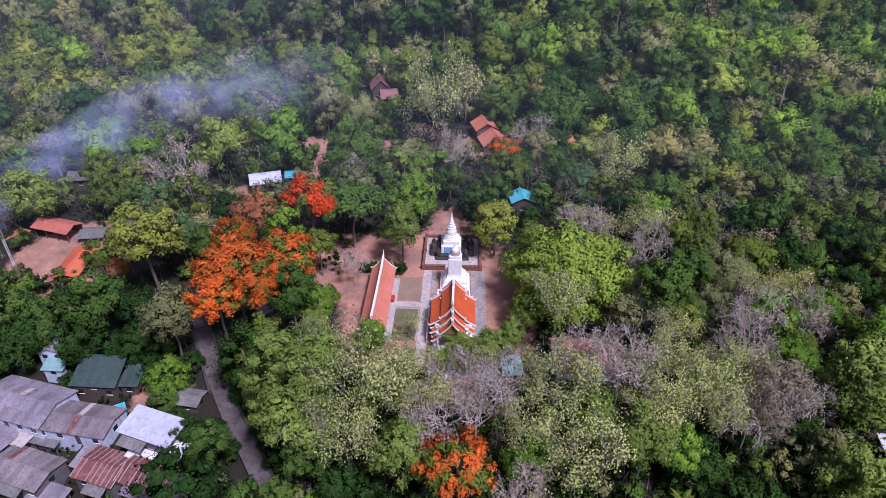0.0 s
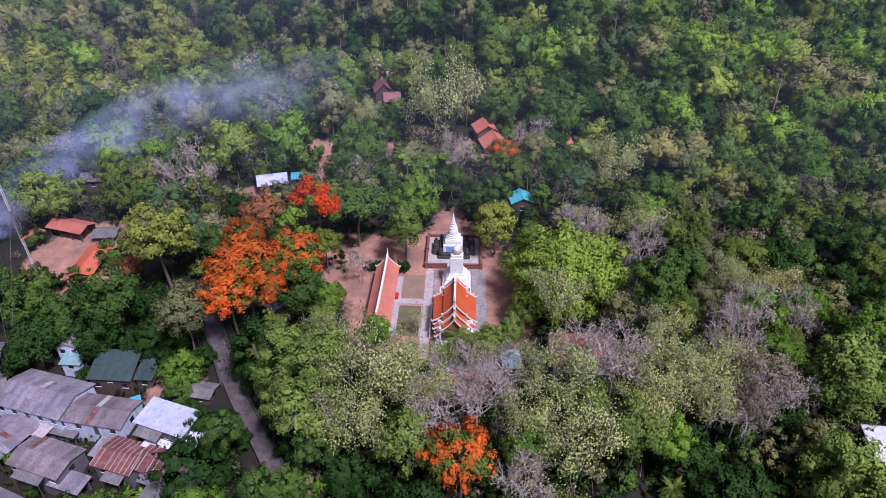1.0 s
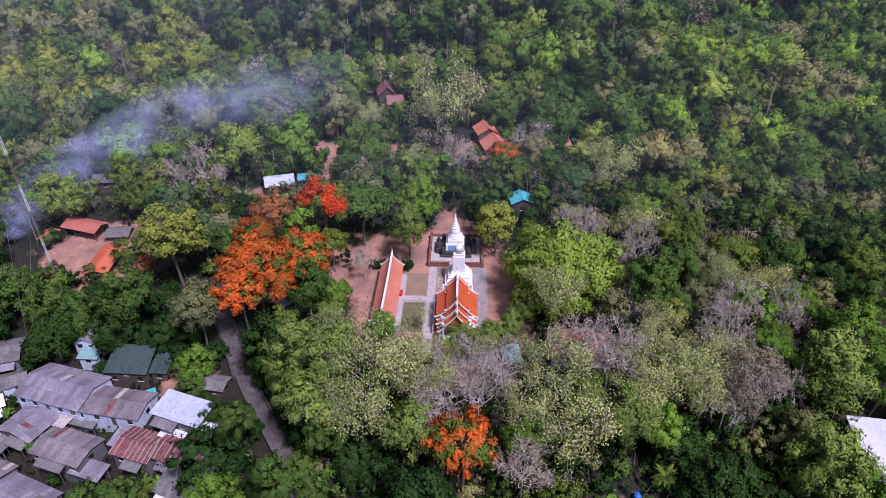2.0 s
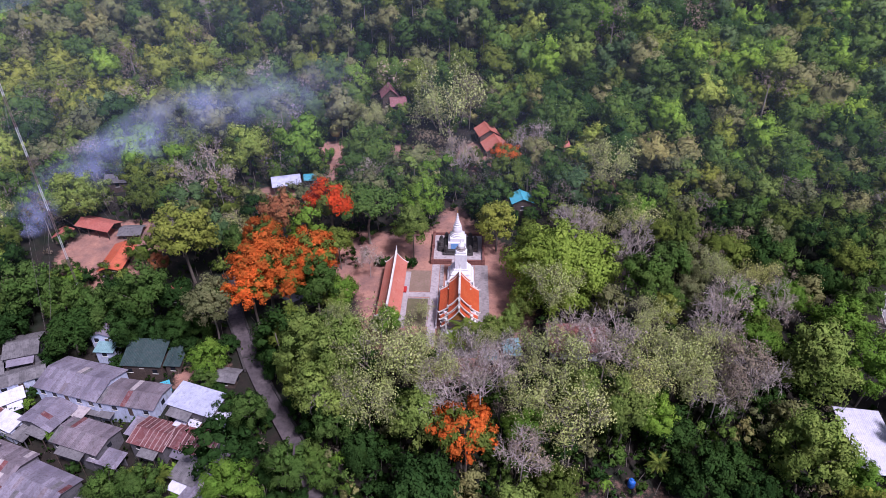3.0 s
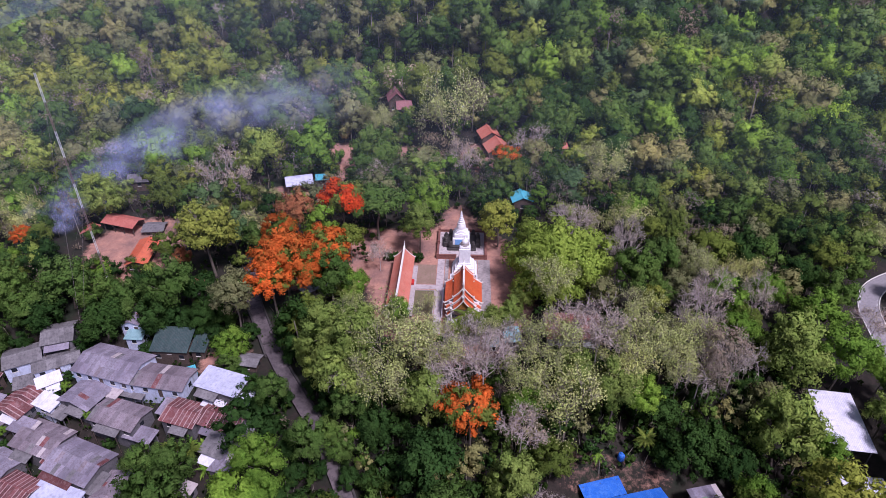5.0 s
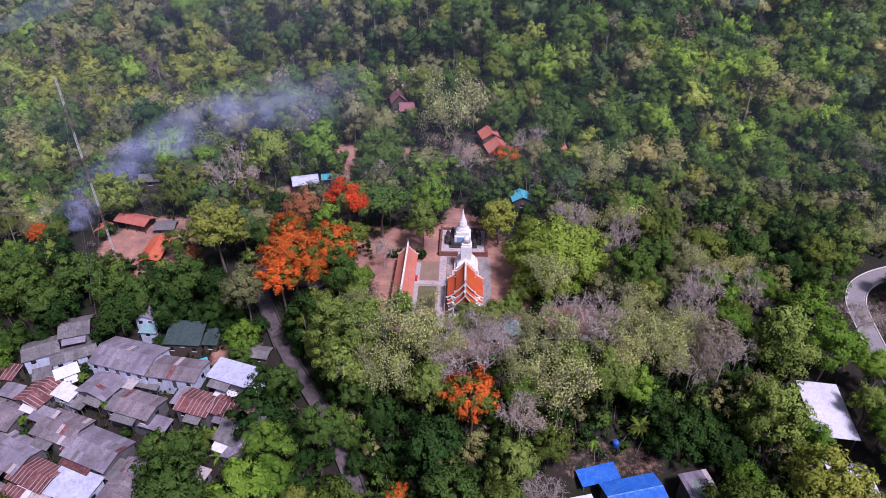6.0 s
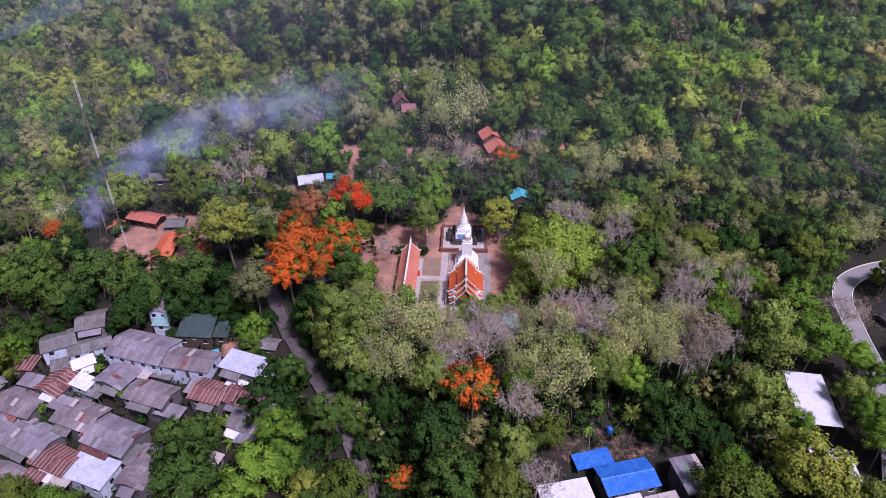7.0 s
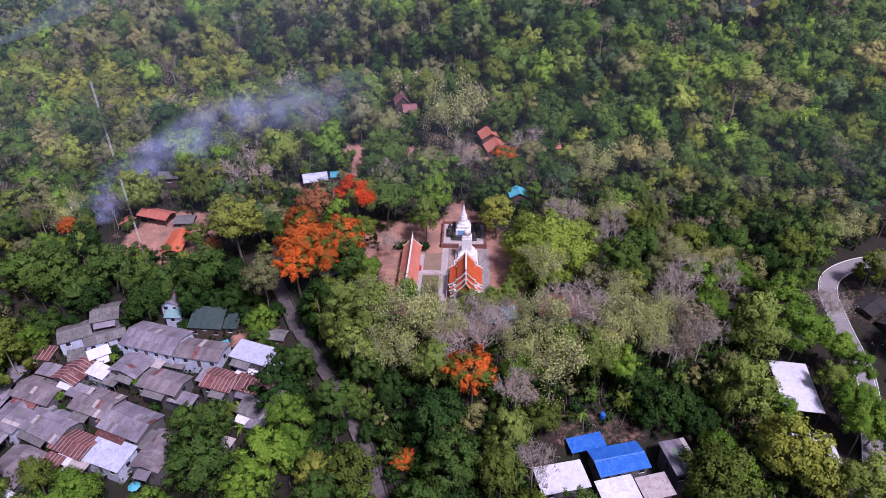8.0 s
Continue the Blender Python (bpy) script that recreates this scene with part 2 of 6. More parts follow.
def empty(name, m, label, category, group="", kind=""):
    ob = new(name)
    ob.empty_display_size = 0.3
    ob.matrix_basis = m
    return tagged(ob, label, category, group, kind)


def block(bm, x0, x1, y0, y1, z0, z1, bevel=0.0):
    """A box between two corners, its edges rounded by bevel."""
    m = Matrix.Translation(((x0 + x1) / 2, (y0 + y1) / 2, (z0 + z1) / 2)) @ Matrix.Diagonal((x1 - x0, y1 - y0, z1 - z0, 1))
    made = bmesh.ops.create_cube(bm, size=1, matrix=m)["verts"]
    if bevel:
        edges = list({e for v in made for e in v.link_edges})
        bmesh.ops.bevel(bm, geom=edges, offset=bevel, segments=1, affect="EDGES")
    return bm


def box(*a, bevel=0.02):
    return block(bmesh.new(), *a, bevel=bevel)


def lathe(bm, profile, sides=24, centre=(0, 0), turn=0.0):
    """A turned body from rows of (radius, z)."""
    rings = []
    for r, z in profile:
        rings.append([bm.verts.new((centre[0] + r * math.cos(turn + 2 * math.pi * k / sides), centre[1] + r * math.sin(turn + 2 * math.pi * k / sides), z)) for k in range(sides)])
    for a, b in zip(rings, rings[1:]):
        for k in range(sides):
            bm.faces.new((a[k], a[(k + 1) % sides], b[(k + 1) % sides], b[k]))
    bm.faces.new(list(reversed(rings[0])))
    bm.faces.new(rings[-1])
    return bm


def tube(bm, a, b, ra, rb, sides=5):
    """A tapered rod from a to b."""
    a, b = Vector(a), Vector(b)
    q = (b - a).to_track_quat("Z", "Y")
    rings = [[bm.verts.new(p + q @ Vector((r * math.cos(2 * math.pi * k / sides), r * math.sin(2 * math.pi * k / sides), 0))) for k in range(sides)] for p, r in ((a, ra), (b, rb))]
    for k in range(sides):
        bm.faces.new((rings[0][k], rings[0][(k + 1) % sides], rings[1][(k + 1) % sides], rings[1][k]))
    bm.faces.new(rings[1])
    return bm


def strip(bm, pts_a, pts_b, thick=0.0):
    """A sheet between two rows of points, with a thickness downwards."""
    rows = [[bm.verts.new(p) for p in row] for row in (pts_a, pts_b)]
    for k in range(len(pts_a) - 1):
        bm.faces.new((rows[0][k], rows[0][k + 1], rows[1][k + 1], rows[1][k]))
    if thick:
        low = [[bm.verts.new(Vector(p) - Vector((0, 0, thick))) for p in row] for row in (pts_a, pts_b)]
        n = len(pts_a)
        for k in range(n - 1):
            bm.faces.new((low[1][k], low[1][k + 1], low[0][k + 1], low[0][k]))
            for r in (0, 1):
                f = (rows[r][k], rows[r][k + 1], low[r][k + 1], low[r][k])
                bm.faces.new(f if r else f[::-1])
        for k in (0, n - 1):
            f = (rows[0][k], rows[1][k], low[1][k], low[0][k])
            bm.faces.new(f if k == 0 else f[::-1])
    return bm


def mesh_from(name, verts, faces, materials, index=None, normals=None, tone=None):
    """A mesh from an array of corners and one or more arrays of faces; normals: how foliage takes the light."""
    faces = faces if isinstance(faces, list) else [faces]
    me = bpy.data.meshes.new(name)
    sizes = np.concatenate([np.full(len(f), f.shape[1]) for f in faces])
    me.vertices.add(len(verts))
    me.vertices.foreach_set("co", np.asarray(verts, np.float32).ravel())
    me.loops.add(int(sizes.sum()))
    me.loops.foreach_set("vertex_index", np.concatenate([np.asarray(f, np.int32).ravel() for f in faces]))
    me.polygons.add(len(sizes))
    me.polygons.foreach_set("loop_start", np.concatenate([[0], np.cumsum(sizes)[:-1]]).astype(np.int32))
    for m in materials:
        me.materials.append(m)
    if index is not None:
        me.polygons.foreach_set("material_index", np.asarray(index, np.int32))
    me.update(calc_edges=True)
    if tone is not None:
        me.attributes.new("tone", "FLOAT", "POINT").data.foreach_set("value", np.asarray(tone, np.float32))
    if normals is not None:
        me.polygons.foreach_set("use_smooth", np.ones(len(me.polygons), bool))
        me.normals_split_custom_set_from_vertices(np.asarray(normals, float).tolist())
    return me


# ---- the lie of the land ----
def smooth(t):
    t = np.clip(t, 0, 1)
    return t * t * (3 - 2 * t)


def ground_z(x, y):
    """The ground's height: a terrace for the temple, slopes before it, hills behind."""
    x, y = np.asarray(x, float), np.asarray(y, float)
    brink = 78 + 13 * smooth((np.abs(x - 1) - 18) / 22) + 5 * smooth((-x - 50) / 20)
    steep = 0.20 + 0.16 * smooth((-x - 35) / 30)
    d = np.maximum(brink - y, 0)
    z = -steep * (np.sqrt(d * d + 16) - 4)
    z = z - 0.07 * np.maximum(-x - 72, 0) * smooth((95 - y) / 20)
    z = np.maximum(z, -19 + 0.02 * (y - 30))
    z = z - 4.0 * smooth((x - 48) / 24) * (1 - 0.5 * smooth((x - 81) / 9)) * smooth((140 - y) / 50)
    z = z - 2.6 * smooth((x - 4) / 9) * smooth((60 - x) / 12) * smooth((51 - y) / 5) * smooth((y - 14) / 14)
    z = z + 0.07 * np.maximum(y - 128, 0)
    z = z + smooth((-x - 44) / 10) * smooth((112 - y) / 14) * (1.7 * smooth((62 - y) / 16) - 2.3 * smooth((y - 68) / 11))
    foot = 203 + 30 * smooth((x - 40) / 110) - 8 * smooth((-x - 70) / 60)
    h = np.maximum(y - foot, 0)
    behind = smooth((-0.82 * (x + 160) + 0.565 * (y - 205)) / 48) * smooth((y - 190) / 30) * (1 - smooth((x + 60) / 60))
    hill = 0.52 * (np.sqrt(h * h + 120) - np.sqrt(120)) * (1 - 0.45 * smooth((y - 420) / 900)) * (1 - 0.9 * smooth((y - 700) / 900))
    z = z + hill * (1 - behind * (1 - 0.5 * smooth((y - 560) / 300))) - 14 * behind
    z = z + 10 * smooth((x - 40) / 40) * smooth((y - 150) / 60) * (1 - smooth((y - 250) / 60))
    z = z - 12 * np.exp(-(((x - 118 - 0.9 * (y - 235)) / 14) ** 2)) * smooth((y - 205) / 40)
    wob = 1.1 * np.sin(0.031 * x + 0.5) * np.sin(0.027 * y) + 0.7 * np.sin(0.071 * x + 0.043 * y)
    return z + wob * smooth((np.hypot((x - 1) / 30, (y - 100) / 34) - 1.0) / 0.8)


def in_rect(x, y, cx, cy, w, d, deg=0.0):
    c, s = math.cos(radians(deg)), math.sin(radians(deg))
    u, v = (x - cx) * c + (y - cy) * s, -(x - cx) * s + (y - cy) * c
    return (np.abs(u) < w / 2) & (np.abs(v) < d / 2)


LANE_LINE = [(-14.5, 33), (-18.0, 43.5), (-21.0, 49.4), (-25.2, 57.8), (-29.4, 64.2), (-34.4, 71.5), (-38.2, 77.5), (-42.7, 86.3), (-46.8, 94.1), (-49.5, 106)]
ROAD_LINE = [(76, 20), (81, 40), (87.2, 55), (92.0, 68), (92.8, 81), (94.4, 92.5), (99.6, 101.5), (109, 106), (122, 107.5), (140, 108.5)]


def line_distance(x, y, line):
    best = np.full(np.shape(x), 1e9)
    for (ax, ay), (bx, by) in zip(line, line[1:]):
        t = np.clip(((x - ax) * (bx - ax) + (y - ay) * (by - ay)) / ((bx - ax) ** 2 + (by - ay) ** 2), 0, 1)
        best = np.minimum(best, np.hypot(x - ax - t * (bx - ax), y - ay - t * (by - ay)))
    return best


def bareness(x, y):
    """How bare of the shade-dark litter the soil is: swept yards, paths and clearings."""
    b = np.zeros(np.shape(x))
    # the village's low value leaves its gaps in the shade-dark litter colour
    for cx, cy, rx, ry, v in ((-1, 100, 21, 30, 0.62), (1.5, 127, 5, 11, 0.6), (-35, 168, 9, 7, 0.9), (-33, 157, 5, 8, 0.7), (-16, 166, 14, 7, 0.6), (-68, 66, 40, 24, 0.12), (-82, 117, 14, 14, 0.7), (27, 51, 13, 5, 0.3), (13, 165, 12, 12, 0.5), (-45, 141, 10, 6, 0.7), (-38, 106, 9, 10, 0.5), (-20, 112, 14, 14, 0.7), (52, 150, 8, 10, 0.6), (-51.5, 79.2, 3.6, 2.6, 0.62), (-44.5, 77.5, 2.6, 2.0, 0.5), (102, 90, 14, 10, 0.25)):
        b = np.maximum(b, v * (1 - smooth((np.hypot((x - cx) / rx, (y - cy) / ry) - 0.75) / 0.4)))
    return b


def axis(lo, hi, step, far):
    fine = np.arange(lo, hi + step / 2, step)
    out = np.array([40, 90, 170, 300, 520, 900, 1500, far])
    return np.concatenate([(lo - out)[::-1], fine, hi + out])


def build_ground():
    gx, gy = axis(-180, 180, 2.0, 2600), axis(-30, 330, 2.0, 2600)
    xx, yy = np.meshgrid(gx, gy)
    v = np.stack([xx, yy, ground_z(xx, yy)], -1).reshape(-1, 3)
    nx, ny = len(gx), len(gy)
    i = (np.arange(ny - 1)[:, None] * nx + np.arange(nx - 1)).ravel()
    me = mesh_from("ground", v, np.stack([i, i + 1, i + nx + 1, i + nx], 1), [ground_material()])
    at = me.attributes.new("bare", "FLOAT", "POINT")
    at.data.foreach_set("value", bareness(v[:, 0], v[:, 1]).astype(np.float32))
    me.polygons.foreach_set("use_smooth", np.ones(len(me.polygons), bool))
    tagged(new("ground", me), "dry brown soil and leaf litter coloured dark for shade on a wooded slope", "ground", kind="structure")


build_ground()


def ribbon(name, line, half, lift, material, label, z_extra=0.0, off=0.0, step=2.0, thick=0.25):
    """A strip of road laid along a line, over the ground."""
    p = [Vector((*q, 0)) for q in line]
    pts = []
    for a, b in zip(p, p[1:]):
        n = max(1, int((b - a).length / step))
        pts += [a.lerp(b, k / n) for k in range(n)]
    pts.append(p[-1])
    for _ in range(6):
        pts = [pts[0]] + [(a + 2 * b + c) / 4 for a, b, c in zip(pts, pts[1:], pts[2:])] + [pts[-1]]
    left, right = [], []
    for k, q in enumerate(pts):
        t = (pts[min(k + 1, len(pts) - 1)] - pts[max(k - 1, 0)]).normalized()
        n = Vector((-t.y, t.x, 0))
        z = max(float(ground_z(*(q + n * s).xy)) for s in (-half - abs(off), 0, half + abs(off))) + lift
        for row, s in ((left, off + half), (right, off - half)):
            e = q + n * s
            row.append(Vector((e.x, e.y, z)))
    return strip(bmesh.new(), left, right, thick)


def structure(name, bm, material, label, category):
    ob = part(name, bm, material, None)
    return tagged(ob, label, category, kind="structure")


# ---- lanes and roads ----
structure("lane", ribbon("lane", LANE_LINE, 1.4, 0.08, LANE, ""), LANE, "narrow old concrete lane between village and temple wood", "lane")
road = structure("road", ribbon("road", ROAD_LINE, 2.0, 0.12, ASPHALT, ""), ASPHALT, "pale worn asphalt road bending round the hill", "road")
for off in (1.75, -1.75):
    part("edge_line", ribbon("edge_line", ROAD_LINE, 0.08, 0.126, ROADPAINT, "", off=off, thick=0), ROADPAINT, road)
part("centre_line", ribbon("centre_line", ROAD_LINE, 0.06, 0.126, ROADPAINT, "", thick=0), ROADPAINT, road)
for off in (2.2, -2.2):
    part("kerb", ribbon("kerb", ROAD_LINE, 0.09, 0.22, TRIM, "", off=off, thick=0.4), TRIM, road, "white-painted concrete kerb")

drain = empty("lane_wall", pose(0, 0, 0), "low dark stained wall and drain beside the concrete lane", "wall", kind="structure")
part("wall", ribbon("wall", LANE_LINE, 0.2, 0.46, BLACKSTONE, "", off=-1.6, thick=0.9), BLACKSTONE, drain)
part("wall", ribbon("wall", LANE_LINE[6:9], 0.22, 0.46, BLACKSTONE, "", off=1.55, thick=0.9), BLACKSTONE, drain)
grate = part("cross_drain", box(-1.5, 1.5, -0.26, 0.26, -0.2, 0.02), BLACKSTONE, drain, "black drain slot across the lane")
grate.matrix_basis = pose(-39.6, 80.3, float(ground_z(-39.6, 80.3)) + 0.42, 0, 0, 20)

# ---- the temple court, turned two degrees about its axis ----
COURT = pose(1.6, 100, 0, 0, 0, -2)


def in_court(x, y, z, rz=0.0):
    return COURT @ pose(x, y, z, 0, 0, rz)


def concave(half, top, foot, sag, n=7):
    """Points from the ridge to the eave, hanging inwards like a Thai roof."""
    return [(half * k / n, top + (foot - top) * k / n - sag * math.sin(math.pi * k / n)) for k in range(n + 1)]


def roof_tier(parent, y0, y1, profile, tile, inner=0.0, barge=True):
    """One tier of roof: two tiled slopes and white bargeboards along both gable edges."""
    pts = [(max(x, inner), z) for x, z in profile if x >= inner - 1e-6]
    for side in (-1, 1):
        a = [Vector((side * x, y0, z)) for x, z in pts]
        b = [Vector((side * x, y1, z)) for x, z in pts]
        bm = strip(bmesh.new(), *((a, b) if side > 0 else (b, a)), 0.16)
        slope = part("roof_slope", bm, tile, parent)
        if barge:
            for y in (y0, y1):
                bm = bmesh.new()
                row = list(pts)
                ex, ez = row[-1]
                row.append((ex + 0.28, ez + 0.16))
                o = [Vector((side * x, y - 0.09, z + 0.14)) for x, z in row]
                i = [Vector((side * x, y + 0.09, z + 0.14)) for x, z in row]
                strip(bm, *((o, i) if side > 0 else (i, o)), 0.26)
                part("bargeboard", bm, TRIM, slope, "white curved bargeboard")


def finial(parent, y, z, lean):
    """The horn at the end of a ridge."""
    bm = bmesh.new()
    row = [(0.0, 0.0, 0.16), (0.28 * lean, 0.35, 0.14), (0.40 * lean, 0.75, 0.10), (0.28 * lean, 1.15, 0.06), (0.46 * lean, 1.45, 0.02)]
    for (ya, za, ra), (yb, zb, rb) in zip(row, row[1:]):
        tube(bm, (0, y + ya, z + za), (0, y + yb, z + zb), ra, rb, 6)
    part("finial", bm, TRIM, parent, "white horn-shaped ridge finial")


def ridge_cap(parent, y0, y1, z):
    bm = bmesh.new()
    n = 8
    top = [(y0 + (y1 - y0) * k / n, z + 0.28 + 0.35 * (2 * k / n - 1) ** 4) for k in range(n + 1)]
    strip(bm, [Vector((-0.2, y, zz)) for y, zz in top], [Vector((0.2, y, zz)) for y, zz in top][::1], 0.5)
    part("ridge_cap", bm, TRIM, parent, "white plastered ridge")


def viharn():
    th = empty("temple_hall", in_court(0.55, 0.7, 0), "temple hall with tiered orange tiled roof and white trim", "temple")
    part("base", box(-3.5, 3.5, -16.4, -3.0, -0.2, 0.8, bevel=0.05), WHITE, th)
    part("plinth", box(-3.8, 3.8, -16.8, -2.7, -0.3, 0.35, bevel=0.05), PAVING, th)
    for x0, x1, y0, y1 in ((-3.1, -2.85, -13.9, -3.3), (2.85, 3.1, -13.9, -3.3), (-2.85, 2.85, -3.55, -3.3), (-2.85, -0.9, -13.9, -13.65), (0.9, 2.85, -13.9, -13.65)):
        part("wall", box(x0, x1, y0, y1, 0.8, 4.6), WHITE, th)
    part("lintel", box(-0.9, 0.9, -13.9, -13.65, 3.3, 4.6), WHITE, th)
    for x0 in (-0.9, 0.0):
        d = part("door", box(x0 + 0.02, x0 + 0.88, -13.82, -13.74, 0.8, 3.3), GOLD, th, "carved dark gilded door leaf")
    for sx in (-1, 1):
        for k in range(4):
            y = -12.6 + 2.5 * k
            w = part("window", box(sx * 3.115 - 0.03, sx * 3.115 + 0.03, y - 0.4, y + 0.4, 1.7, 3.2), DARKGLASS, th)
            part("window_frame", box(sx * 3.14 - 0.04, sx * 3.14 + 0.04, y - 0.55, y + 0.55, 1.5, 1.68), TRIM, w)
        for y in (-16.0, -14.8):
            bm = bmesh.new()
            lathe(bm, [(0.26, 0.8), (0.26, 1.1), (0.19, 1.15), (0.17, 4.3), (0.26, 4.4), (0.26, 4.6)], 12, (sx * 2.6, y))
            part("column", bm, TRIM, th, "white round porch column")
    # upper and lower roofs: rear, middle, then two porch tiers
    tiers = ((-7.6, -4.4, 8.0, 3.5, 0.0), (-13.9, -5.9, 8.5, 4.05, 0.0), (-15.3, -13.4, 7.75, 3.75, 0.0), (-16.6, -14.9, 7.0, 3.45, 0.0))
    for y0, y1, top, half, _ in tiers:
        up = concave(2.15, top, top - 2.45, 0.22)
        low = [(1.95 + x, z) for x, z in concave(half - 1.95, top - 2.75, top - 4.25, 0.12)]
        roof = part("roof", box(-1.9, 1.9, y0 + 0.35, y1 - 0.35, top - 4.0, top - 2.8), WOODWALL, th, "tier of orange tiled roof")
        roof_tier(roof, y0, y1, up, ROOF_TILE)
        roof_tier(roof, y0 + 0.25, y1 - 0.25, low, ROOF_TILE, inner=1.95)
        ridge_cap(roof, y0, y1, top)
        finial(roof, y0 + 0.1, top + 0.4, -1)
        bm = bmesh.new()
        a, b, c = [bm.verts.new((x, y0 + 0.45, z)) for x, z in ((-2.0, top - 2.6), (2.0, top - 2.6), (0, top - 0.3))]
        f = bm.faces.new((a, b, c))
        ex = bmesh.ops.extrude_face_region(bm, geom=[f])["geom"]
        bmesh.ops.translate(bm, verts=[g for g in ex if isinstance(g, bmesh.types.BMVert)], vec=(0, 0.12, 0))
        part("gable", bm, GOLD, roof, "gilded carved gable board")
    finial(th, -4.5, 8.35, 1)


def long_hall():
    th = empty("long_hall", in_court(-13.9, 0, 0), "long open hall with pale orange tiled roof", "hall")
    part("base", box(-2.3, 3.2, -13.0, 6.4, -0.2, 0.45, bevel=0.05), PALEPAVE, th, "pale concrete floor slab")
    part("wall", box(-2.2, -2.0, -12.6, 6.0, 0.45, 3.2), WHITE, th)
    part("wall", box(-2.0, 1.6, 5.8, 6.0, 0.45, 3.2), WHITE, th)
    for k in range(7):
        part("post", box(1.45, 1.75, -12.4 + 3.0 * k, -12.1 + 3.0 * k, 0.45, 3.15), WHITE, th)
    for y0, y1, top in ((-13.2, 6.3, 5.6),):
        roof = part("roof", box(-1.5, 1.5, y0 + 0.4, y1 - 0.4, 3.1, 3.3), WOODWALL, th, "pale orange tiled roof with white ridge")
        roof_tier(roof, y0, y1, concave(2.45, top, 3.05, 0.25), HALL_TILE)
        ridge_cap(roof, y0, y1, top)
        finial(roof, y1 - 0.1, top + 0.4, 1)
    # a shrine table with red drape and statues under the eave
    sh = empty("altar_table", in_court(-11.55, -1.0, 0.02), "small altar table with red cloth beside the hall", "table")
    part("tabletop", box(-0.4, 0.4, -0.8, 0.8, 0.95, 1.05), BRICKRED, sh)
    for sx in (-0.3, 0.3):
        for sy in (-0.7, 0.7):
            part("leg", box(sx - 0.05, sx + 0.05, sy - 0.05, sy + 0.05, 0.0, 0.95, bevel=0), BRICKRED, sh)
    part("cloth", box(-0.43, 0.43, -0.83, 0.83, 0.6, 1.07), surface("red_cloth", (0.5, 0.02, 0.02), (0.6, 0.04, 0.03), None), sh, "red cloth")


def stupa():
    pf = empty("stupa_terrace", in_court(-0.1, 17.0, 0), "square raised terrace with red-brown rim walls", "terrace", kind="structure")
    part("floor", box(-5.9, 5.9, -6.4, 5.4, -0.2, 0.55, bevel=0.04), PALEPAVE, pf, "pale paved terrace floor")
    for x0, x1, y0, y1 in ((-6.2, -1.4, -6.75, -6.3), (1.4, 6.2, -6.75, -6.3), (-6.2, 6.2, 5.3, 5.75), (-6.2, -5.8, -6.3, 5.3), (5.8, 6.2, -6.3, 5.3)):
        w = part("rim_wall", box(x0, x1, y0, y1, -0.2, 1.05, bevel=0.04), BRICKRED, pf, "low red-brown masonry rim wall")
        part("coping", box(x0 - 0.08, x1 + 0.08, y0 - 0.08, y1 + 0.08, 1.053, 1.15, bevel=0.02), BRICKRED, w)
    for x in (-6.0, 6.0):
        for y in (-6.5, -0.5, 5.5):
            part("pier", box(x - 0.35, x + 0.35, y - 0.35, y + 0.35, -0.2, 1.5, bevel=0.05), BRICKRED, pf)
    pl = empty("old_plinth", in_court(-0.1, 17.0, 0.55), "blackened stepped stone plinth round the white stupa", "plinth")
    for x0, x1, y0, y1, h in ((-3.6, 3.6, -3.8, 3.6, 0.5), (-4.7, -3.6, -2.2, 2.2, 1.3), (3.6, 4.7, -2.2, 2.2, 1.3), (-3.3, 3.3, -3.3, 3.2, 0.95)):
        part("course", box(x0, x1, y0, y1, 0, h, bevel=0.06), BLACKSTONE, pl)
    for sx in (-1, 1):
        for y in (-2.9, -1.3, 1.3, 2.9):
            bm = bmesh.new()
            lathe(bm, [(0.5, 0.5), (0.55, 1.5), (0.4, 1.8), (0.4, 2.1), (0.2, 2.35)], 8, (sx * 4.1 if abs(y) < 2 else sx * 2.9, y))
            part("guardian_stone", bm, BLACKSTONE, pl, "dark weathered guardian figure")
    st = empty("white_stupa", in_court(-0.35, 16.6, 1.5) @ Matrix.Diagonal((1, 1, 1.2, 1)), "tall whitewashed stupa with ringed spire", "stupa")
    part("base", box(-2.15, 2.15, -2.15, 2.15, 0, 1.5, bevel=0.06), WHITE, st)
    part("panel", box(-1.5, 1.5, -2.24, -2.16, 0.1, 1.35), BLUEPAINT, st, "pale blue painted front panel")
    part("upper_base", box(-1.75, 1.75, -1.75, 1.75, 1.5, 2.3, bevel=0.08), WHITE, st)
    part("bell", lathe(bmesh.new(), [(1.6, 2.3), (1.66, 2.5), (1.45, 2.6), (1.5, 2.8), (1.28, 2.9), (1.32, 3.1), (1.16, 3.2), (1.12, 3.8), (0.98, 4.15), (0.8, 4.35)], 28), WHITE, st)
    r, z = 0.98, 4.3
    for k in range(8):
        h = 0.46 - 0.02 * k
        part("ring", lathe(bmesh.new(), [(r * 0.62, z), (r, z + 0.10), (r, z + 0.2), (r * 0.6, z + h * 0.8), (r * 0.58, z + h)], 20), WHITE, st)
        r, z = r * 0.775, z + h
    part("spire_tip", lathe(bmesh.new(), [(0.13, z), (0.08, z + 0.3), (0.025, z + 0.7), (0.005, z + 1.0)], 10), GOLD, st, "thin gilded spire tip")


